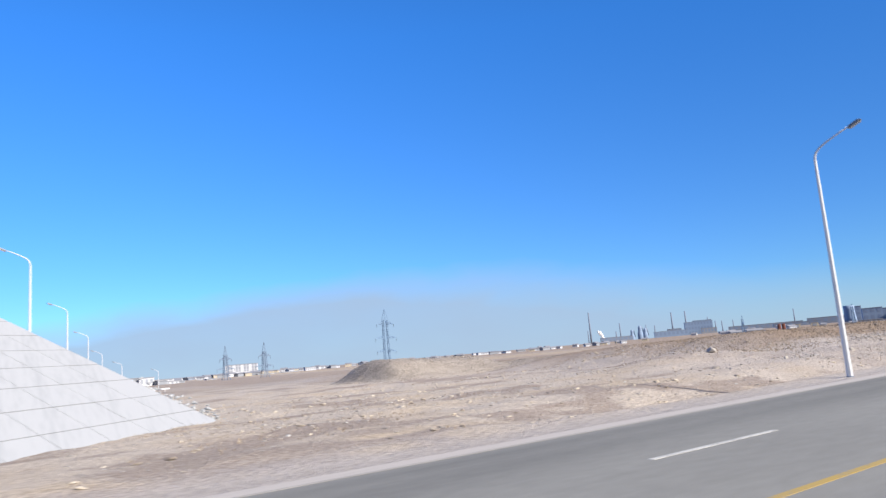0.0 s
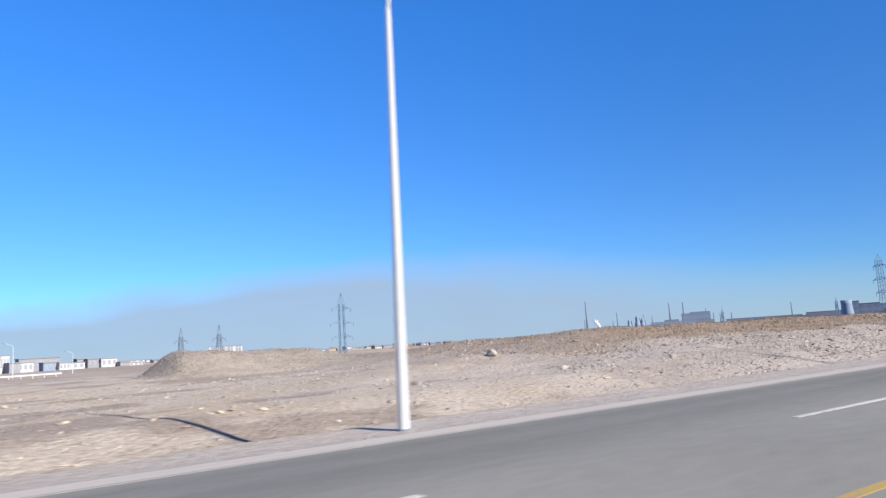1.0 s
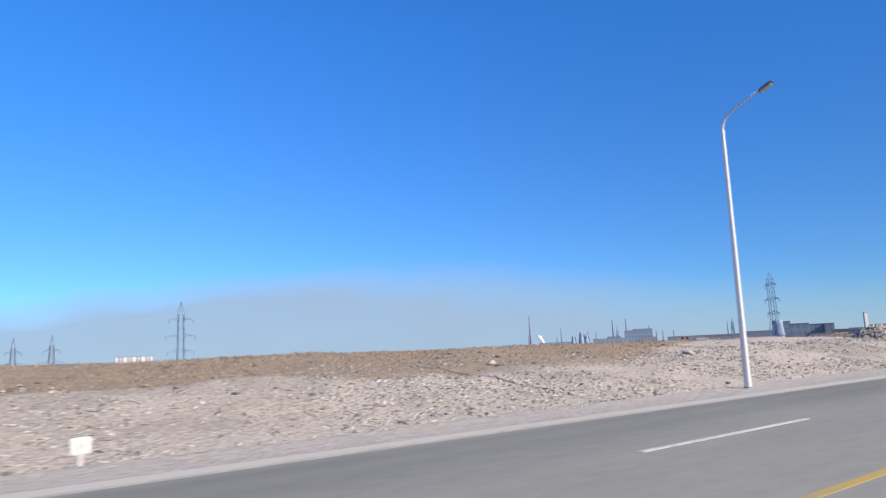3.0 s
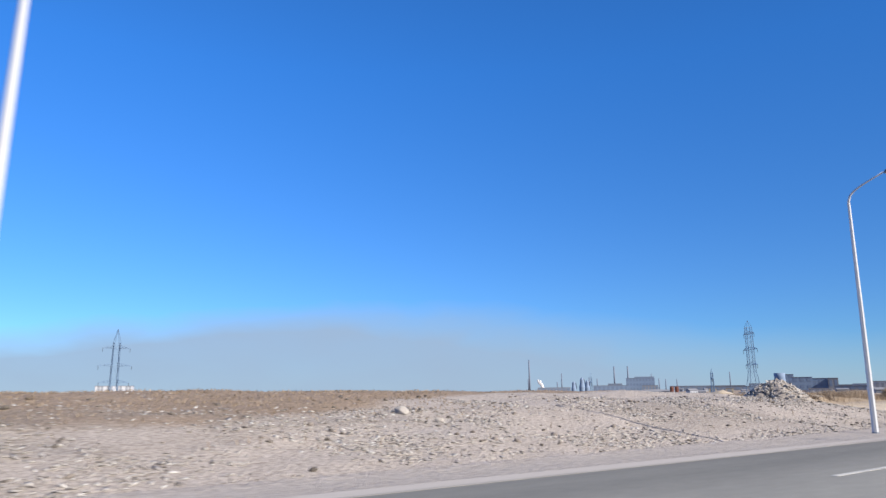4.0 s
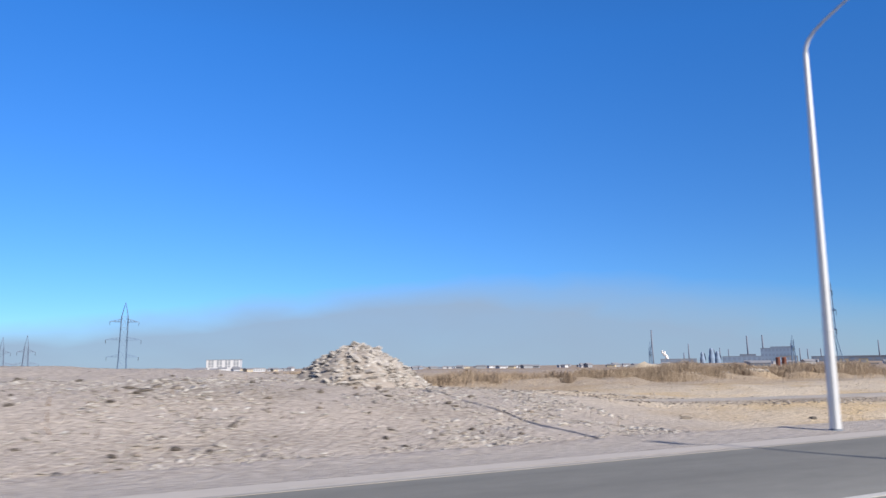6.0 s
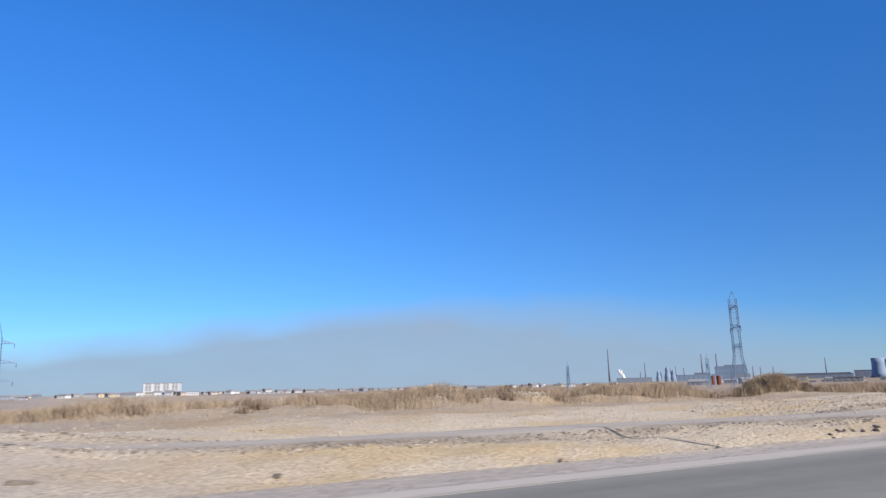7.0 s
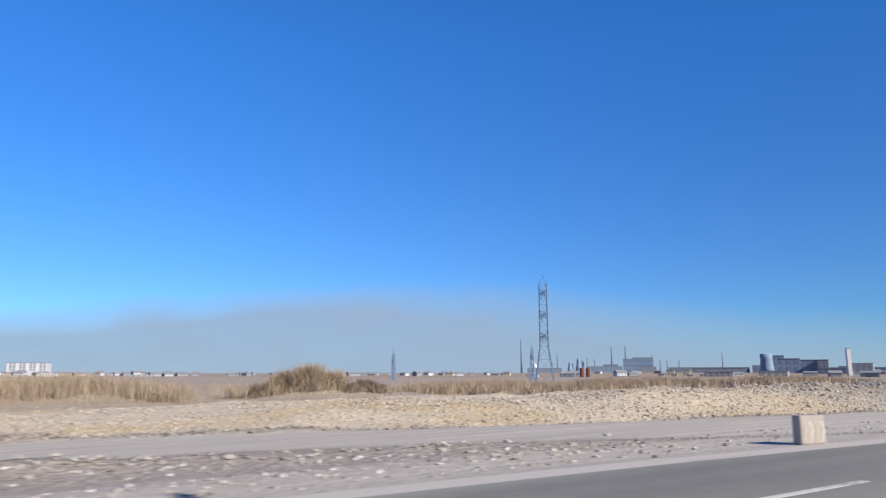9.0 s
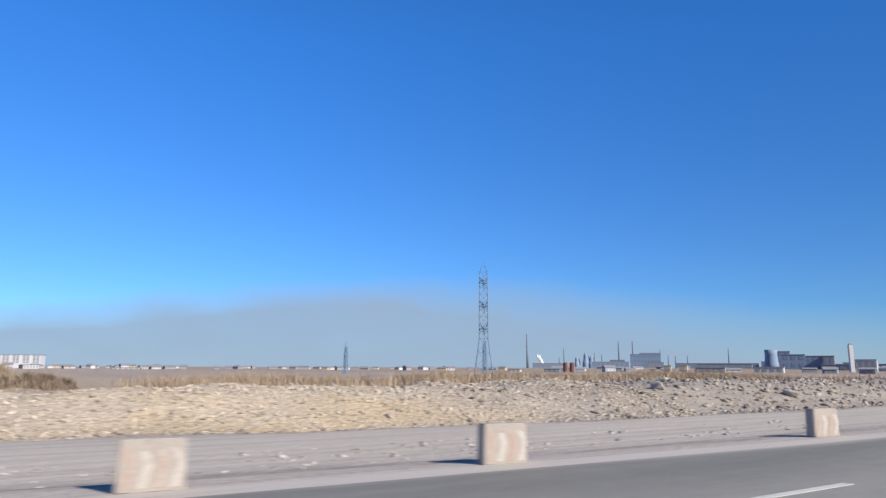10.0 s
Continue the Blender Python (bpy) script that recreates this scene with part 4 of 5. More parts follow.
def pylon(x, y, z, h, base, waist, waist_h, top_w, arms, turn, bar, label, group="", depth=1.0, panels=9, tip=0.0, steel=LATTICE):
    t = thing("lattice_pylon", x, y, z, label, "pylon", group, turn)
    lattice(t, h, base, waist, waist_h, top_w, bar, depth, panels, steel)
    for az, reach in arms:
        crossarm(t, az, reach, waist * 0.8, bar * 0.9, steel=steel)
    if tip:
        g = [beam((sx * top_w / 2, sy * top_w / 2, h), (0, 0, h + tip), bar * 0.5) for sx in (-1, 1) for sy in (-1, 1)]
        part("peak", join(*g), steel, t)
    return t


pylon(310, 123.6, -1.2, 23.6, 4.4, 1.9, 9.0, 1.7, ((11.2, 4.6), (16.2, 5.6), (21.4, 4.2)), 52, 0.13, "tall narrow blue-grey lattice pylon in brown scrub", tip=2.3)
pylon(140.2, 241.5, -3.2, 21.6, 3.0, 2.3, 8.0, 1.9, ((9.1, 4.7), (14.4, 5.2), (20.0, 4.3)), 6, 0.19, "double-circuit lattice pylon with three crossarms", depth=0.5, panels=4, tip=4.5)
small = pylon(99.7, 318.8, -5.0, 16.0, 5.0, 2.0, 7.0, 1.2, ((9.6, 4.4), (14.0, 3.0)), 10, 0.17, "distant dark lattice pylon on the plain", "pair of pylons", tip=4.2, steel=LATTICE_FAR)
copy_thing(small, pose(109.7, 296.0, -5.2, 0, 0, 10))
pylon(309.8, 192.7, -2.0, 9.6, 1.7, 1.1, 3.5, 0.7, ((7.4, 1.3),), 40, 0.16, "slender lattice mast beyond the scrub", tip=2.0)
pylon(331, 151.6, -1.5, 10.0, 1.7, 1.1, 3.5, 0.7, ((7.8, 1.3),), 40, 0.16, "slender lattice mast among low buildings", tip=1.6)


# ---------------------------------------------------------------- the works and the town
def rise(x, y, top):
    """Ground under a far thing, and its height up to a given level."""
    z = ground_z(x, y) - 0.4
    return z, top - z


def facing(x, y, ex=130.0):
    return -math.degrees(math.atan2(x - ex, y))


def gable(w, d, h, roof_h, over=0.4):
    """A pitched roof with its ridge along x."""
    a, b = w / 2 + over, d / 2 + over
    v = [(-a, -b, h), (a, -b, h), (a, b, h), (-a, b, h), (-a, 0, h + roof_h), (a, 0, h + roof_h)]
    v += [(p[0], p[1], p[2] - 0.18) for p in v[:4]]
    return v, [(0, 1, 5, 4), (2, 3, 4, 5), (0, 4, 3), (1, 2, 5), (6, 9, 8, 7), (0, 6, 7, 1), (1, 7, 8, 2), (2, 8, 9, 3), (3, 9, 6, 0)]


def house(x, y, w, d, h, turn, wall, label, roof_h=1.6, wins=2):
    t = thing("house", x, y, ground_z(x, y) - 0.3, label, "house", "houses of the far settlement", turn)
    part("wall", box(0, 0, h / 2, w, d, h), wall, t)
    part("roof", gable(w, d, h, roof_h), FAR_ROOF, t)
    for i in range(wins):
        cx = w * ((i + 0.5) / wins - 0.5)
        part("window", box(cx, -d / 2 - 0.01, h * 0.55, w / wins * 0.4, 0.12, h * 0.3), FAR_GLASS, t)
    return t


def block(name, x, y, top, w, d, wall, label, category, cols=0, rows=0, turn=None, roof=True, glass=None, strip_h=0.5):
    """A flat-roofed building turned to the road, with its windows."""
    z, h = rise(x, y, top)
    t = thing(name, x, y, z, label, category, turn=facing(x, y) if turn is None else turn)
    part("wall", box(0, 0, h / 2, w, d, h), wall, t)
    if roof:
        part("roof", box(0, 0, h + 0.2, w + 0.6, d + 0.6, 0.4), FAR_ROOF, t)
    for i, j in itertools.product(range(cols), range(rows)):
        cx, cz = w * ((i + 0.5) / cols - 0.5), h * ((j + 0.6) / rows)
        part("window", box(cx, -d / 2 - 0.02, cz, w / cols * 0.55, 0.2, h / rows * strip_h), glass or (HALL_GLASS if name.startswith("factory") else FAR_GLASS), t)
    return t


def chimney(x, y, top, r0, r1, label, cap=True):
    z, h = rise(x, y, top)
    r0, r1 = r0 * 0.62, r1 * 0.62
    t = thing("chimney", x, y, z, label, "chimney", "chimneys of the works")
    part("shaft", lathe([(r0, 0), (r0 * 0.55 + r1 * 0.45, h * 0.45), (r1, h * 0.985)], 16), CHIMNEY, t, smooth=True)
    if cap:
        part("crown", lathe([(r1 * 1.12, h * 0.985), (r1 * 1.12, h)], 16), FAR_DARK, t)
    return t


chimney(1067, 1012, 65.8, 3.2, 2.0, "very tall slender haze-grey chimney")
chimney(1207, 915, 51.8, 3.0, 2.0, "tall haze-grey chimney of the works")
chimney(1209, 883, 51.4, 3.0, 2.0, "tall haze-grey chimney of the works")
chimney(1018, 554, 28.5, 1.6, 1.0, "thin chimney beside a long low hall")
for cx, cy, ct, r in ((1168, 1021, 40.8, 2.2), (1219, 970, 29.0, 2.0), (1291, 889, 37.5, 1.7), (1300, 878, 27.7, 1.9), (1308, 868, 26.4, 1.9), (1161, 1027, 23.2, 2.2), (1240, 1010, 33.0, 1.8), (1110, 1060, 30.0, 1.8), (1320, 850, 26.5, 1.9)):
    chimney(cx, cy, ct, r, r * 0.75, "short dark stack among the works")
for cx, cy, ct, r in ((1197, 992, 31.6, 5.0), (1205, 985, 26.0, 4.5), (1185, 1004, 24.0, 4.0)):
    z, h = rise(cx, cy, ct)
    t = thing("blast_furnace", cx, cy, z, "dark haze-blue furnace tower with a tapered top", "furnace tower")
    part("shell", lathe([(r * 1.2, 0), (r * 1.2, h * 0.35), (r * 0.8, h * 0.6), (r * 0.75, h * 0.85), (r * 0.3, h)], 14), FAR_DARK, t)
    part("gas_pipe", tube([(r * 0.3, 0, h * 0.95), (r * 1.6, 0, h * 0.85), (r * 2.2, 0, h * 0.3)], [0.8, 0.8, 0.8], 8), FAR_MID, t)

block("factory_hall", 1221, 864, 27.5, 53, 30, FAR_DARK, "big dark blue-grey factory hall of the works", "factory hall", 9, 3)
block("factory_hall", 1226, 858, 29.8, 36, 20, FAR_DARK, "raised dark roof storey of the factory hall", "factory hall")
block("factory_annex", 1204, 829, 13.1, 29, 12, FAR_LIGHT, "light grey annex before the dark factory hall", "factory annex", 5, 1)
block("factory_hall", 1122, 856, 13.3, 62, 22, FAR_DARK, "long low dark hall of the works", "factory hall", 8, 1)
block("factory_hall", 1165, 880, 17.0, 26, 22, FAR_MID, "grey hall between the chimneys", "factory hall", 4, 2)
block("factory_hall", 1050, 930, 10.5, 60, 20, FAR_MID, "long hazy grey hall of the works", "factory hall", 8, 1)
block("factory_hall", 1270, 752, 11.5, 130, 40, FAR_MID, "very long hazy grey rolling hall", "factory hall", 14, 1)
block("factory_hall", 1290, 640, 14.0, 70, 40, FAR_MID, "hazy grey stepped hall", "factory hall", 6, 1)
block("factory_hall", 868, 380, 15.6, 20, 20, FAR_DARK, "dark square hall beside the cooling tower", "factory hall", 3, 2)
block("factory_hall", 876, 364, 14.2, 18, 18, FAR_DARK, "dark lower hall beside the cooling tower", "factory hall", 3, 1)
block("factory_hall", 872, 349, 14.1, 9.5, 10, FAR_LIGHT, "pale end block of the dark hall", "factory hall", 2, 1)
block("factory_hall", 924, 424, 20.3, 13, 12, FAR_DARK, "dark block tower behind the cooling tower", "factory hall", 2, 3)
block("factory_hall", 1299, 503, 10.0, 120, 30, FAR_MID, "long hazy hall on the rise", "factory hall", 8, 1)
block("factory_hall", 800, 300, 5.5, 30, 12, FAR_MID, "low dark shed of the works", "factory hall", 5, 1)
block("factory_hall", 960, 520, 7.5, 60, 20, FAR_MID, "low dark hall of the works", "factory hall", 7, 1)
block("storage_shed", 591, 233, 2.7, 15, 8, FAR_WHITE, "long low white shed on the plain", "shed", 4, 1)
block("storage_shed", 728, 248, 8.4, 15, 9, FAR_WHITE, "white stepped building under a white tower", "shed", 4, 1)
block("storage_shed", 552, 243, 2.2, 15, 6, FAR_LIGHT, "long low pale shed on the plain", "shed", 5, 1)
for kx, ky in ((650, 352), (640, 330)):
    block("kiosk", kx, ky, ground_z(kx, ky) + 4.2, 6, 5, FAR_BEIGE, "small beige cabin on the plain", "cabin", 1, 1)

# cooling tower
cz, ch = rise(879, 410, 21.2)
tower = thing("cooling_tower", 879, 410, cz, "dark waisted cooling tower of the power station", "cooling tower")
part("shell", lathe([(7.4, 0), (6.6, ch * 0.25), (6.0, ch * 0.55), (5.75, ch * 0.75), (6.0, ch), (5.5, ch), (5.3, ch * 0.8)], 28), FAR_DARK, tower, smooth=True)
for i in range(12):
    a = 2 * math.pi * i / 12
    part("strut", beam((7.6 * math.cos(a), 7.6 * math.sin(a), 0), (7.2 * math.cos(a + 0.2), 7.2 * math.sin(a + 0.2), 2.0), 0.5), FAR_MID, tower)
# white silo tower
sz, sh = rise(721, 253, 18.6)
silo = thing("silo_tower", 721, 253, sz, "tall white silo tower with a shaded side", "silo", turn=facing(721, 253) + 25)
part("shaft", box(0, 0, sh / 2, 2.8, 2.4, sh, 0.2), FAR_WHITE, silo)
part("head_house", box(0, 0, sh + 0.5, 2.2, 1.9, 1.0), FAR_LIGHT, silo)
# rusty tanks
for tx, ty in ((463.5, 262.5), (466.5, 261)):
    z, h = rise(tx, ty, 4.6)
    t = thing("storage_tank", tx, ty, z, "upright rusty red storage tank", "tank", "pair of rusty tanks")
    part("drum", lathe([(1.3, 0), (1.3, h * 0.94), (0.7, h)], 16), RUSTY, t)
    part("ladder", beam((0, -1.4, 0), (0, -1.4, h * 0.95), 0.3, 0.1), FAR_DARK, t)


def steam_plume(x, y, z, sx, h, lean, seed):
    """A billowing cloud of steam, leaning with the wind."""
    rnd = random.Random(seed)
    g = []
    for i in range(46):
        q = i / 45
        bm = bmesh.new()
        bmesh.ops.create_icosphere(bm, subdivisions=2, radius=sx * (0.16 + 0.3 * math.sin(2.6 * q) + 0.1 * math.sin(17 * q)) * rnd.uniform(0.45, 1.15))
        c = Vector((lean * q + rnd.uniform(-1, 1) * sx * 0.55 * (0.3 + q), rnd.uniform(-1, 1) * sx * 0.2, h * q))
        for v in bm.verts:
            v.co = v.co * (1 + 0.35 * noise.noise(v.co * 0.5 + Vector((i * 3.1, 0, 0)))) + c
        bm.verts.index_update()
        g.append(([v.co.copy() for v in bm.verts], [[v.index for v in f.verts] for f in bm.faces]))
        bm.free()
    ob = part("steam_plume", join(*g), STEAM, smooth=True)
    ob.matrix_basis = pose(x, y, z, 0, 0, facing(x, y))
    return tagged(ob, "white steam billowing up from the works", "steam")


steam_plume(1108, 1009, ground_z(1108, 1009) - 1, 4.6, 26, -14, 1)
steam_plume(1280, 905, ground_z(1280, 905) - 1, 2.6, 13, -5, 2)

# the white apartment block and its neighbours
flats = block("apartment_block", 248, 742, 11.4, 33, 13, FAR_WHITE, "white apartment block with a dark end wall", "apartment block", turn=facing(248, 742) - 12)
fz, fh = rise(248, 742, 11.4)
for i, j, k, m in itertools.product(range(4), range(2), (-1, 1), (-1, 1)):
    part("window", box(33 * ((i + 0.5) / 4 - 0.5) + 0.6 + 1.45 * k, -6.55, fh * (0.55 + 0.3 * j) + 1.0 * m, 2.2, 0.25, 1.5), FAR_GLASS, flats)
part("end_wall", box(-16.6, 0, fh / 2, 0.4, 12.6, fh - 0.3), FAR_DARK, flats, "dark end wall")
block("apartment_block", 108, 500, 2.3, 22, 10, FAR_WHITE, "white apartment block on the plain", "apartment block", 5, 3)
for hx, hy, top, w, wall in ((118, 480, -1.9, 6.7, FAR_WHITE), (123, 480, -0.9, 7, FAR_WHITE), (129, 480, -2.2, 7, FAR_LIGHT), (134, 480, -0.9, 6.3, FAR_WHITE), (139, 480, 0.1, 6.6, FAR_WHITE)):
    block("town_house", hx, hy, top, w, 7, wall, "small pale flat-roofed house in the settlement", "house", 2, 1)
for hx, hy, top, w, wall in ((37, 420, 8.4, 4, FAR_WHITE), (41, 412, 4.4, 5, FAR_LIGHT), (46, 418, 4.2, 7, FAR_WHITE), (54, 440, 6.4, 20, FAR_LIGHT), (57, 414, 3.6, 7, FAR_DARK), (63, 411, 3.0, 5, FAR_WHITE), (69, 420, 2.7, 9, FAR_WHITE), (74, 432, 4.6, 6, FAR_LIGHT), (79, 426, 4.2, 7, FAR_LIGHT), (86, 424, 4.0, 8, FAR_WHITE), (93, 418, 1.6, 5, FAR_LIGHT), (99, 420, 1.0, 7, FAR_WHITE), (105, 428, 0.6, 6, FAR_LIGHT)):
    block("workshop", hx, hy, top, w, 8, wall, "low flat workshop building beside the crossing road", "workshop", 3, 1)
for hx, hy, top, w in ((210, 560, 0.1, 20), (228, 560, 0.2, 13), (247, 562, 2.3, 9), (307, 560, 0.5, 18), (323, 560, 1.4, 9), (334, 560, 1.1, 9)):
    block("apartment_block", hx, hy, top, w, 8, FAR_WHITE, "long low white building in the settlement", "apartment block", 5, 1)
for hx, hy, top, w, wall, label in ((445, 280, 0.9, 6, FAR_WHITE, "long low white shed on the plain"), (457, 281, -1.1, 8, FAR_LIGHT, "low pale shed on the plain"), (451, 270, -2.6, 6, FAR_WHITE, "low white shed on the plain"),
                                    (468, 272, -2.4, 5.2, FAR_WHITE, "low white shed on the plain"), (474, 284, 1.2, 8, FAR_BLUE, "low shed of faded blue sheet"), (518, 280, -0.3, 12, FAR_LIGHT, "long low pale shed on the plain"),
                                    (590, 290, 0.4, 4.2, FAR_WHITE, "small white cabin on the plain"), (606, 290, 0.8, 7, FAR_WHITE, "small white cabin on the plain"), (621, 290, 1.2, 11, FAR_WHITE, "long white cabin on the plain"),
                                    (680, 290, 1.6, 13, FAR_WHITE, "long low white shed on the plain"), (808, 290, 7.2, 24, FAR_WHITE, "white low hall under the silo tower")):
    block("storage_shed", hx, hy, top, w, 5, wall, label, "shed", 3, 1)
for hx in (561, 574):
    block("kiosk", hx, 290, 1.1, 3.4, 3, FAR_BEIGE, "small cream cabin on the plain", "cabin", 1, 1)
rnd = random.Random(21)
WALLS = ((FAR_WHITE, "small white house with a dull roof"), (FAR_LIGHT, "small pale grey house with a dull roof"), (FAR_BEIGE, "small beige house with a dull roof"), (FAR_MID, "small grey house with a dull roof"))
for i in range(120):
    az, dist = rnd.uniform(-8, 44), rnd.uniform(560, 1100)
    hx, hy = 130 + dist * math.sin(radians(az)), dist * math.cos(radians(az))
    wall, label = WALLS[rnd.choice((0, 0, 0, 1, 1, 2, 3))]
    house(hx, hy, rnd.uniform(4, 9), rnd.uniform(4, 7), rnd.uniform(1.8, 3.0), -az + rnd.uniform(-40, 40), wall, label, rnd.uniform(0.6, 1.6), rnd.randrange(2, 4))
for i in range(40):
    az, dist = rnd.uniform(-3, 13), rnd.uniform(560, 900)
    hx, hy = 198 + dist * math.sin(radians(az)), dist * math.cos(radians(az))
    wall, label = WALLS[rnd.choice((0, 0, 1, 1, 2))]
    house(hx, hy, rnd.uniform(5, 10), rnd.uniform(4, 7), rnd.uniform(2.0, 3.4), -az + rnd.uniform(-30, 30), wall, label, rnd.uniform(0.5, 1.4), rnd.randrange(2, 4))
for i in range(26):
    az, dist = rnd.uniform(42, 66), rnd.uniform(380, 900)
    hx, hy = 220 + dist * math.sin(radians(az)), dist * math.cos(radians(az))
    wall, label = WALLS[rnd.choice((0, 0, 1, 3, 3))]
    house(hx, hy, rnd.uniform(4, 12), rnd.uniform(4, 7), rnd.uniform(1.8, 3.0), -az + rnd.uniform(-30, 30), wall, label, rnd.uniform(0.6, 1.4), rnd.randrange(2, 5))


# guard rail where the crossing road comes down
rail = thing("guard_rail", 31, 160, ground_z(31, 160), "grey steel guard rail beside the crossing road", "guard rail", turn=-4)
part("beam", box(0, 0, 0.65, 14, 0.08, 0.3), GALV, rail)
for i in range(7):
    part("post", box(-6 + 2 * i, 0.1, 0.3, 0.12, 0.12, 0.8), GALV, rail)


# ---------------------------------------------------------------- dry plants
def blades(name, x, y, z, h, w, material, label, category, lean=0.35, seed=1):
    """Upright blades, each a narrow bent leaf of two faces."""
    rs = np.random.RandomState(seed)
    n = len(x)
    a = rs.uniform(0, 6.283, n)
    dx, dy = np.cos(a) * w / 2, np.sin(a) * w / 2
    lx, ly = rs.normal(0, lean, n) * h, rs.normal(0, lean, n) * h
    base = np.stack([x, y, z], 1)
    p = np.stack([base + np.stack([-dx, -dy, 0 * dx - 0.05], 1), base + np.stack([dx, dy, 0 * dx - 0.05], 1),
                  base + np.stack([lx * 0.35 + dx * 0.8, ly * 0.35 + dy * 0.8, h * 0.6], 1), base + np.stack([lx * 0.35 - dx * 0.8, ly * 0.35 - dy * 0.8, h * 0.6], 1),
                  base + np.stack([lx, ly, h], 1)], 1).reshape(-1, 3)
    k = np.arange(n)[:, None] * 5
    quads, tris = k + np.array([[0, 1, 2, 3]]), k + np.array([[3, 2, 4]])
    me = bpy.data.meshes.new(name)
    me.vertices.add(len(p))
    me.vertices.foreach_set("co", p.ravel())
    idx = np.concatenate([quads.ravel(), tris.ravel()])
    me.loops.add(len(idx))
    me.loops.foreach_set("vertex_index", idx)
    me.polygons.add(2 * n)
    me.polygons.foreach_set("loop_start", np.concatenate([np.arange(n) * 4, 4 * n + np.arange(n) * 3]))
    me.polygons.foreach_set("loop_total", np.concatenate([np.full(n, 4), np.full(n, 3)]))
    me.update(calc_edges=True)
    me.materials.append(material)
    return tagged(new(name, me), label, category, kind="stuff")


# reed belt behind the open ground
n = 260000
x = RS.uniform(146, 300, n)
y = 50 + RS.normal(0, 2.2, n) + 1.5 * vnoise(x / 11, x * 0, 61)
thick = vnoise(x / 6, y / 3, 62) + 0.6 * vnoise(x / 1.8, y / 1.4, 63)
gap = 1.6 * np.exp(-(((x - 212.2) / 1.6) ** 2)) + 1.6 * sstep(213.5, 214.5, x) * (1 - sstep(226, 230, x)) + 0.5 * np.exp(-(((x - 168) / 3) ** 2))
bare = sstep(0.75, 1.1, heaps(x, y))
keep = RS.uniform(-1.4, 1.0, n) < thick - 1.5 * gap - 1.2 * bare
x, y, thick = x[keep], y[keep], thick[keep]
h = (0.84 + 0.2 * thick + RS.uniform(-0.42, 0.12, len(x))) * (0.9 + 0.35 * sstep(192, 204, x)) * (1 + 0.22 * vnoise(x / 9, x * 0, 64))
blades("reeds", x, y, terrain(x, y), np.maximum(h, 0.15), RS.uniform(0.01, 0.024, len(x)), STRAW, "belt of tall dry tan reeds", "reeds", 0.42, 2)


# brush knoll and darker brush
def bushes(centres, seed):
    """Twigs fanned out from each bush's foot: x, y, spread, height, count."""
    rs = np.random.RandomState(seed)
    X, Y, H = [], [], []
    for bx, by, spread, height, count in centres:
        r, a = np.abs(rs.normal(0, spread, count)), rs.uniform(0, 6.283, count)
        X.append(bx + r * np.cos(a))
        Y.append(by + 0.7 * r * np.sin(a))
        H.append(height * np.exp(-((r / spread / 1.7) ** 2)) * rs.uniform(0.35, 1.08, count))
    return np.concatenate(X), np.concatenate(Y), np.concatenate(H)


rs = np.random.RandomState(17)
centres = [(215.6 + 4.6 * i / 19 + rs.uniform(-0.3, 0.3), 47.6 + rs.uniform(-1.6, 1.6), rs.uniform(0.45, 0.8), (0.9 + 0.75 * math.sin(math.pi * (i + 3) / 24)) * rs.uniform(0.85, 1.1), 1500) for i in range(20)]
x, y, h = bushes(centres, 18)
blades("brush", x, y, terrain(x, y), h, RS.uniform(0.012, 0.035, len(x)), STRAW, "dense tan brush on a low knoll", "brush", 0.3, 3)
centres = [(214.4 + 0.3 * i, 48.2 + rs.uniform(-1, 1), rs.uniform(0.35, 0.6), rs.uniform(0.7, 1.1), 700) for i in range(7)]
centres += [(221.6 + 0.4 * i, 46.5 + rs.uniform(-1, 1), rs.uniform(0.35, 0.6), rs.uniform(0.6, 0.9), 600) for i in range(6)]
centres += [(216 + 7 * rs.random_sample(), 45.4 + rs.uniform(-0.5, 0.5), 0.5, rs.uniform(0.4, 0.7), 400) for i in range(8)]
centres += [(rs.uniform(150, 210), 47.5 + rs.normal(0, 1.0), rs.uniform(0.4, 1.0), rs.uniform(0.35, 0.9), 160) for i in range(60)]
centres += [(rs.uniform(227, 300), 42 + rs.normal(0, 3), rs.uniform(0.4, 1.0), rs.uniform(0.5, 1.2), 160) for i in range(50)]
x, y, h = bushes(centres, 19)
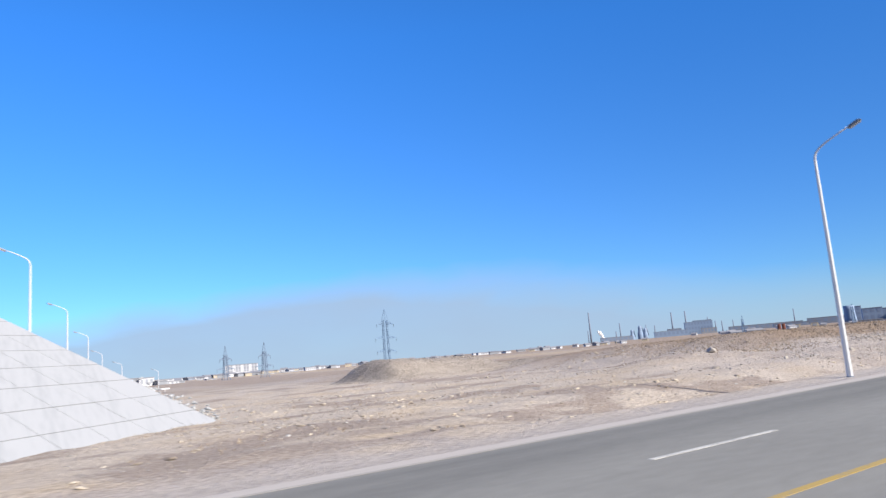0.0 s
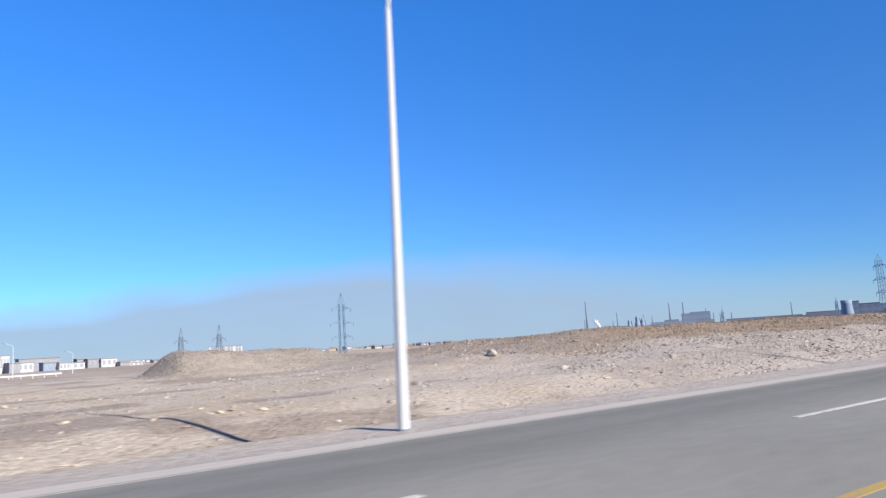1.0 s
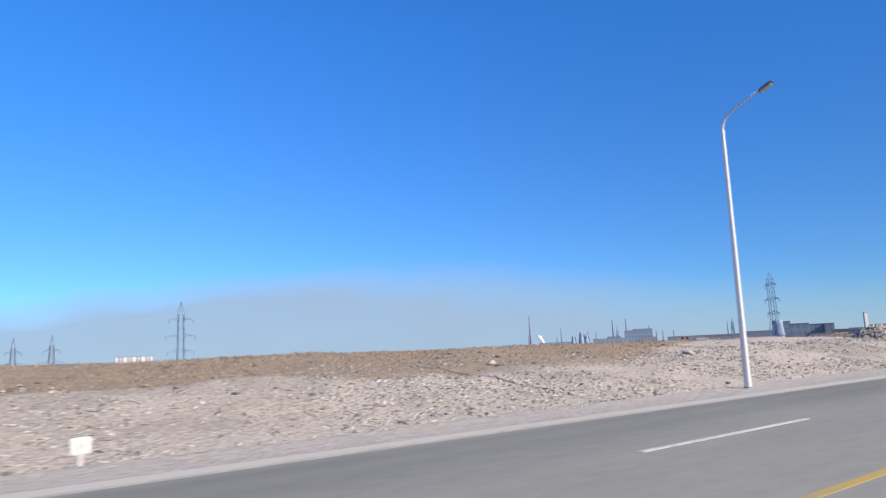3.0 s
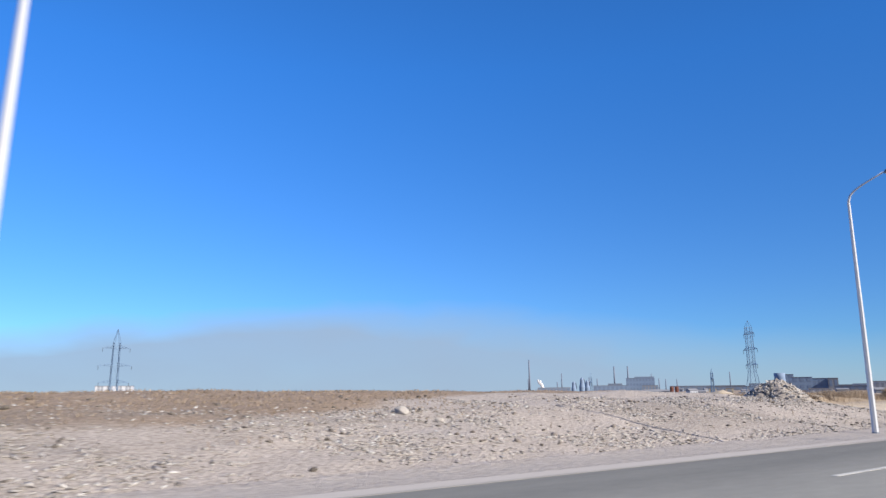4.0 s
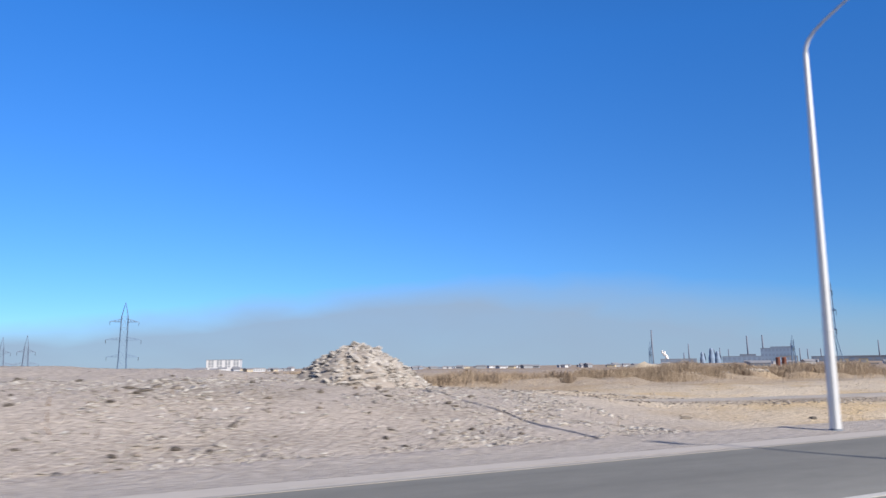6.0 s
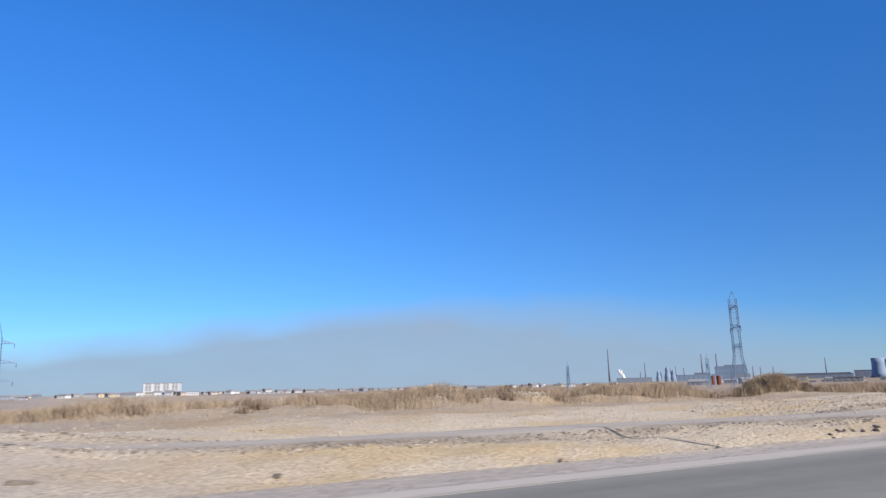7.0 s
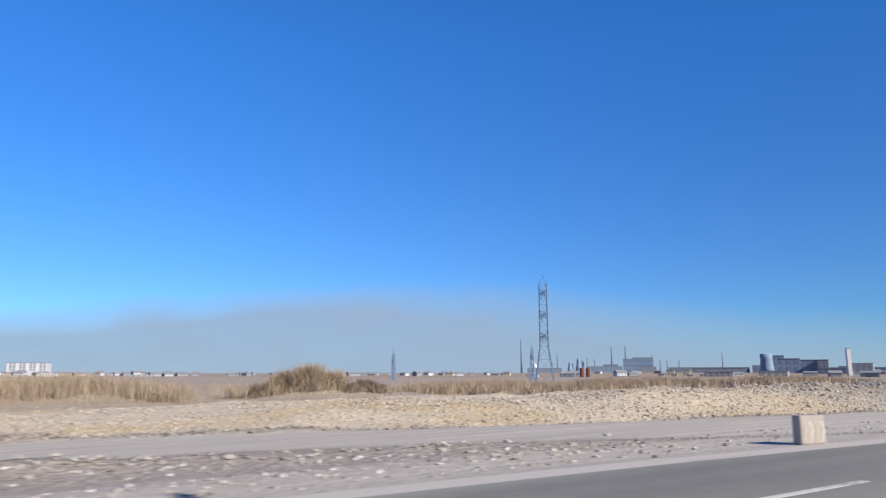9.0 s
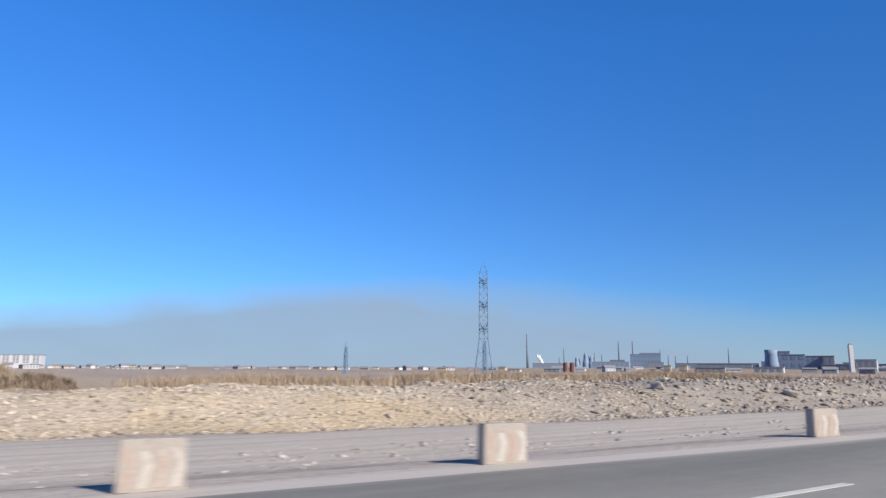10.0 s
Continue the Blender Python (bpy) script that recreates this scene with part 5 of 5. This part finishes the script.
blades("brush", x, y, terrain(x, y), h, RS.uniform(0.02, 0.05, len(x)), TWIG, "patchy dark brush before the reeds", "brush", 0.35, 4)
# scrub behind the soil bank
n = 26000
x, y = RS.uniform(228, 330, n), RS.uniform(27, 62, n)
keep = RS.uniform(-1, 1, n) < vnoise(x / 7, y / 5, 67) + 0.1
x, y = x[keep], y[keep]
blades("scrub", x, y, terrain(x, y), RS.uniform(0.25, 0.8, len(x)), RS.uniform(0.03, 0.07, len(x)), STRAW, "dry tan scrub behind the soil bank", "scrub", 0.25, 5)
# short brown grass on the bank
n = 70000
x, y = RS.uniform(40, 152, n), RS.uniform(25, 50, n) + 2.0 * vnoise(RS.uniform(40, 152, n) / 6, RS.uniform(0, 9, n), 31)
keep = (RS.uniform(-0.9, 1, n) < vnoise(x / 4, y / 3, 68) + 0.25 * (y > 28)) & (x > 46 + 6 * vnoise(y / 5, y * 0, 69)) & (x < 114 + 5 * vnoise(y / 4, y * 0, 72) + 14 * sstep(32, 40, y))
x, y = x[keep], y[keep]
blades("dry_grass", x, y, terrain(x, y), RS.uniform(0.03, 0.13, len(x)), RS.uniform(0.02, 0.06, len(x)), GRASS, "short brown withered grass on the bank", "grass", 0.5, 6)
n = 9000
x, y = RS.uniform(6, 44, n), RS.uniform(14, 48, n)
keep = RS.uniform(-0.2, 1, n) < vnoise(x / 9, y / 4, 33) + 0.5 * vnoise(x / 2.5, y / 1.5, 34) - 0.2
x, y = x[keep], y[keep]
blades("dry_grass", x, y, terrain(x, y), RS.uniform(0.03, 0.12, len(x)), RS.uniform(0.02, 0.05, len(x)), GRASS, "sparse withered grass on sandy ground", "grass", 0.5, 7)
n = 1500
x, y = RS.uniform(44, 150, n), RS.uniform(15.5, 28, n)
keep = RS.uniform(-0.1, 1, n) < vnoise(x / 1.2, y / 1.2, 71) - 0.1
x, y = x[keep], y[keep]
blades("weeds", x, y, terrain(x, y), RS.uniform(0.1, 0.35, len(x)), RS.uniform(0.02, 0.05, len(x)), TWIG, "few dark dry weeds among the rubble", "weeds", 0.5, 8)
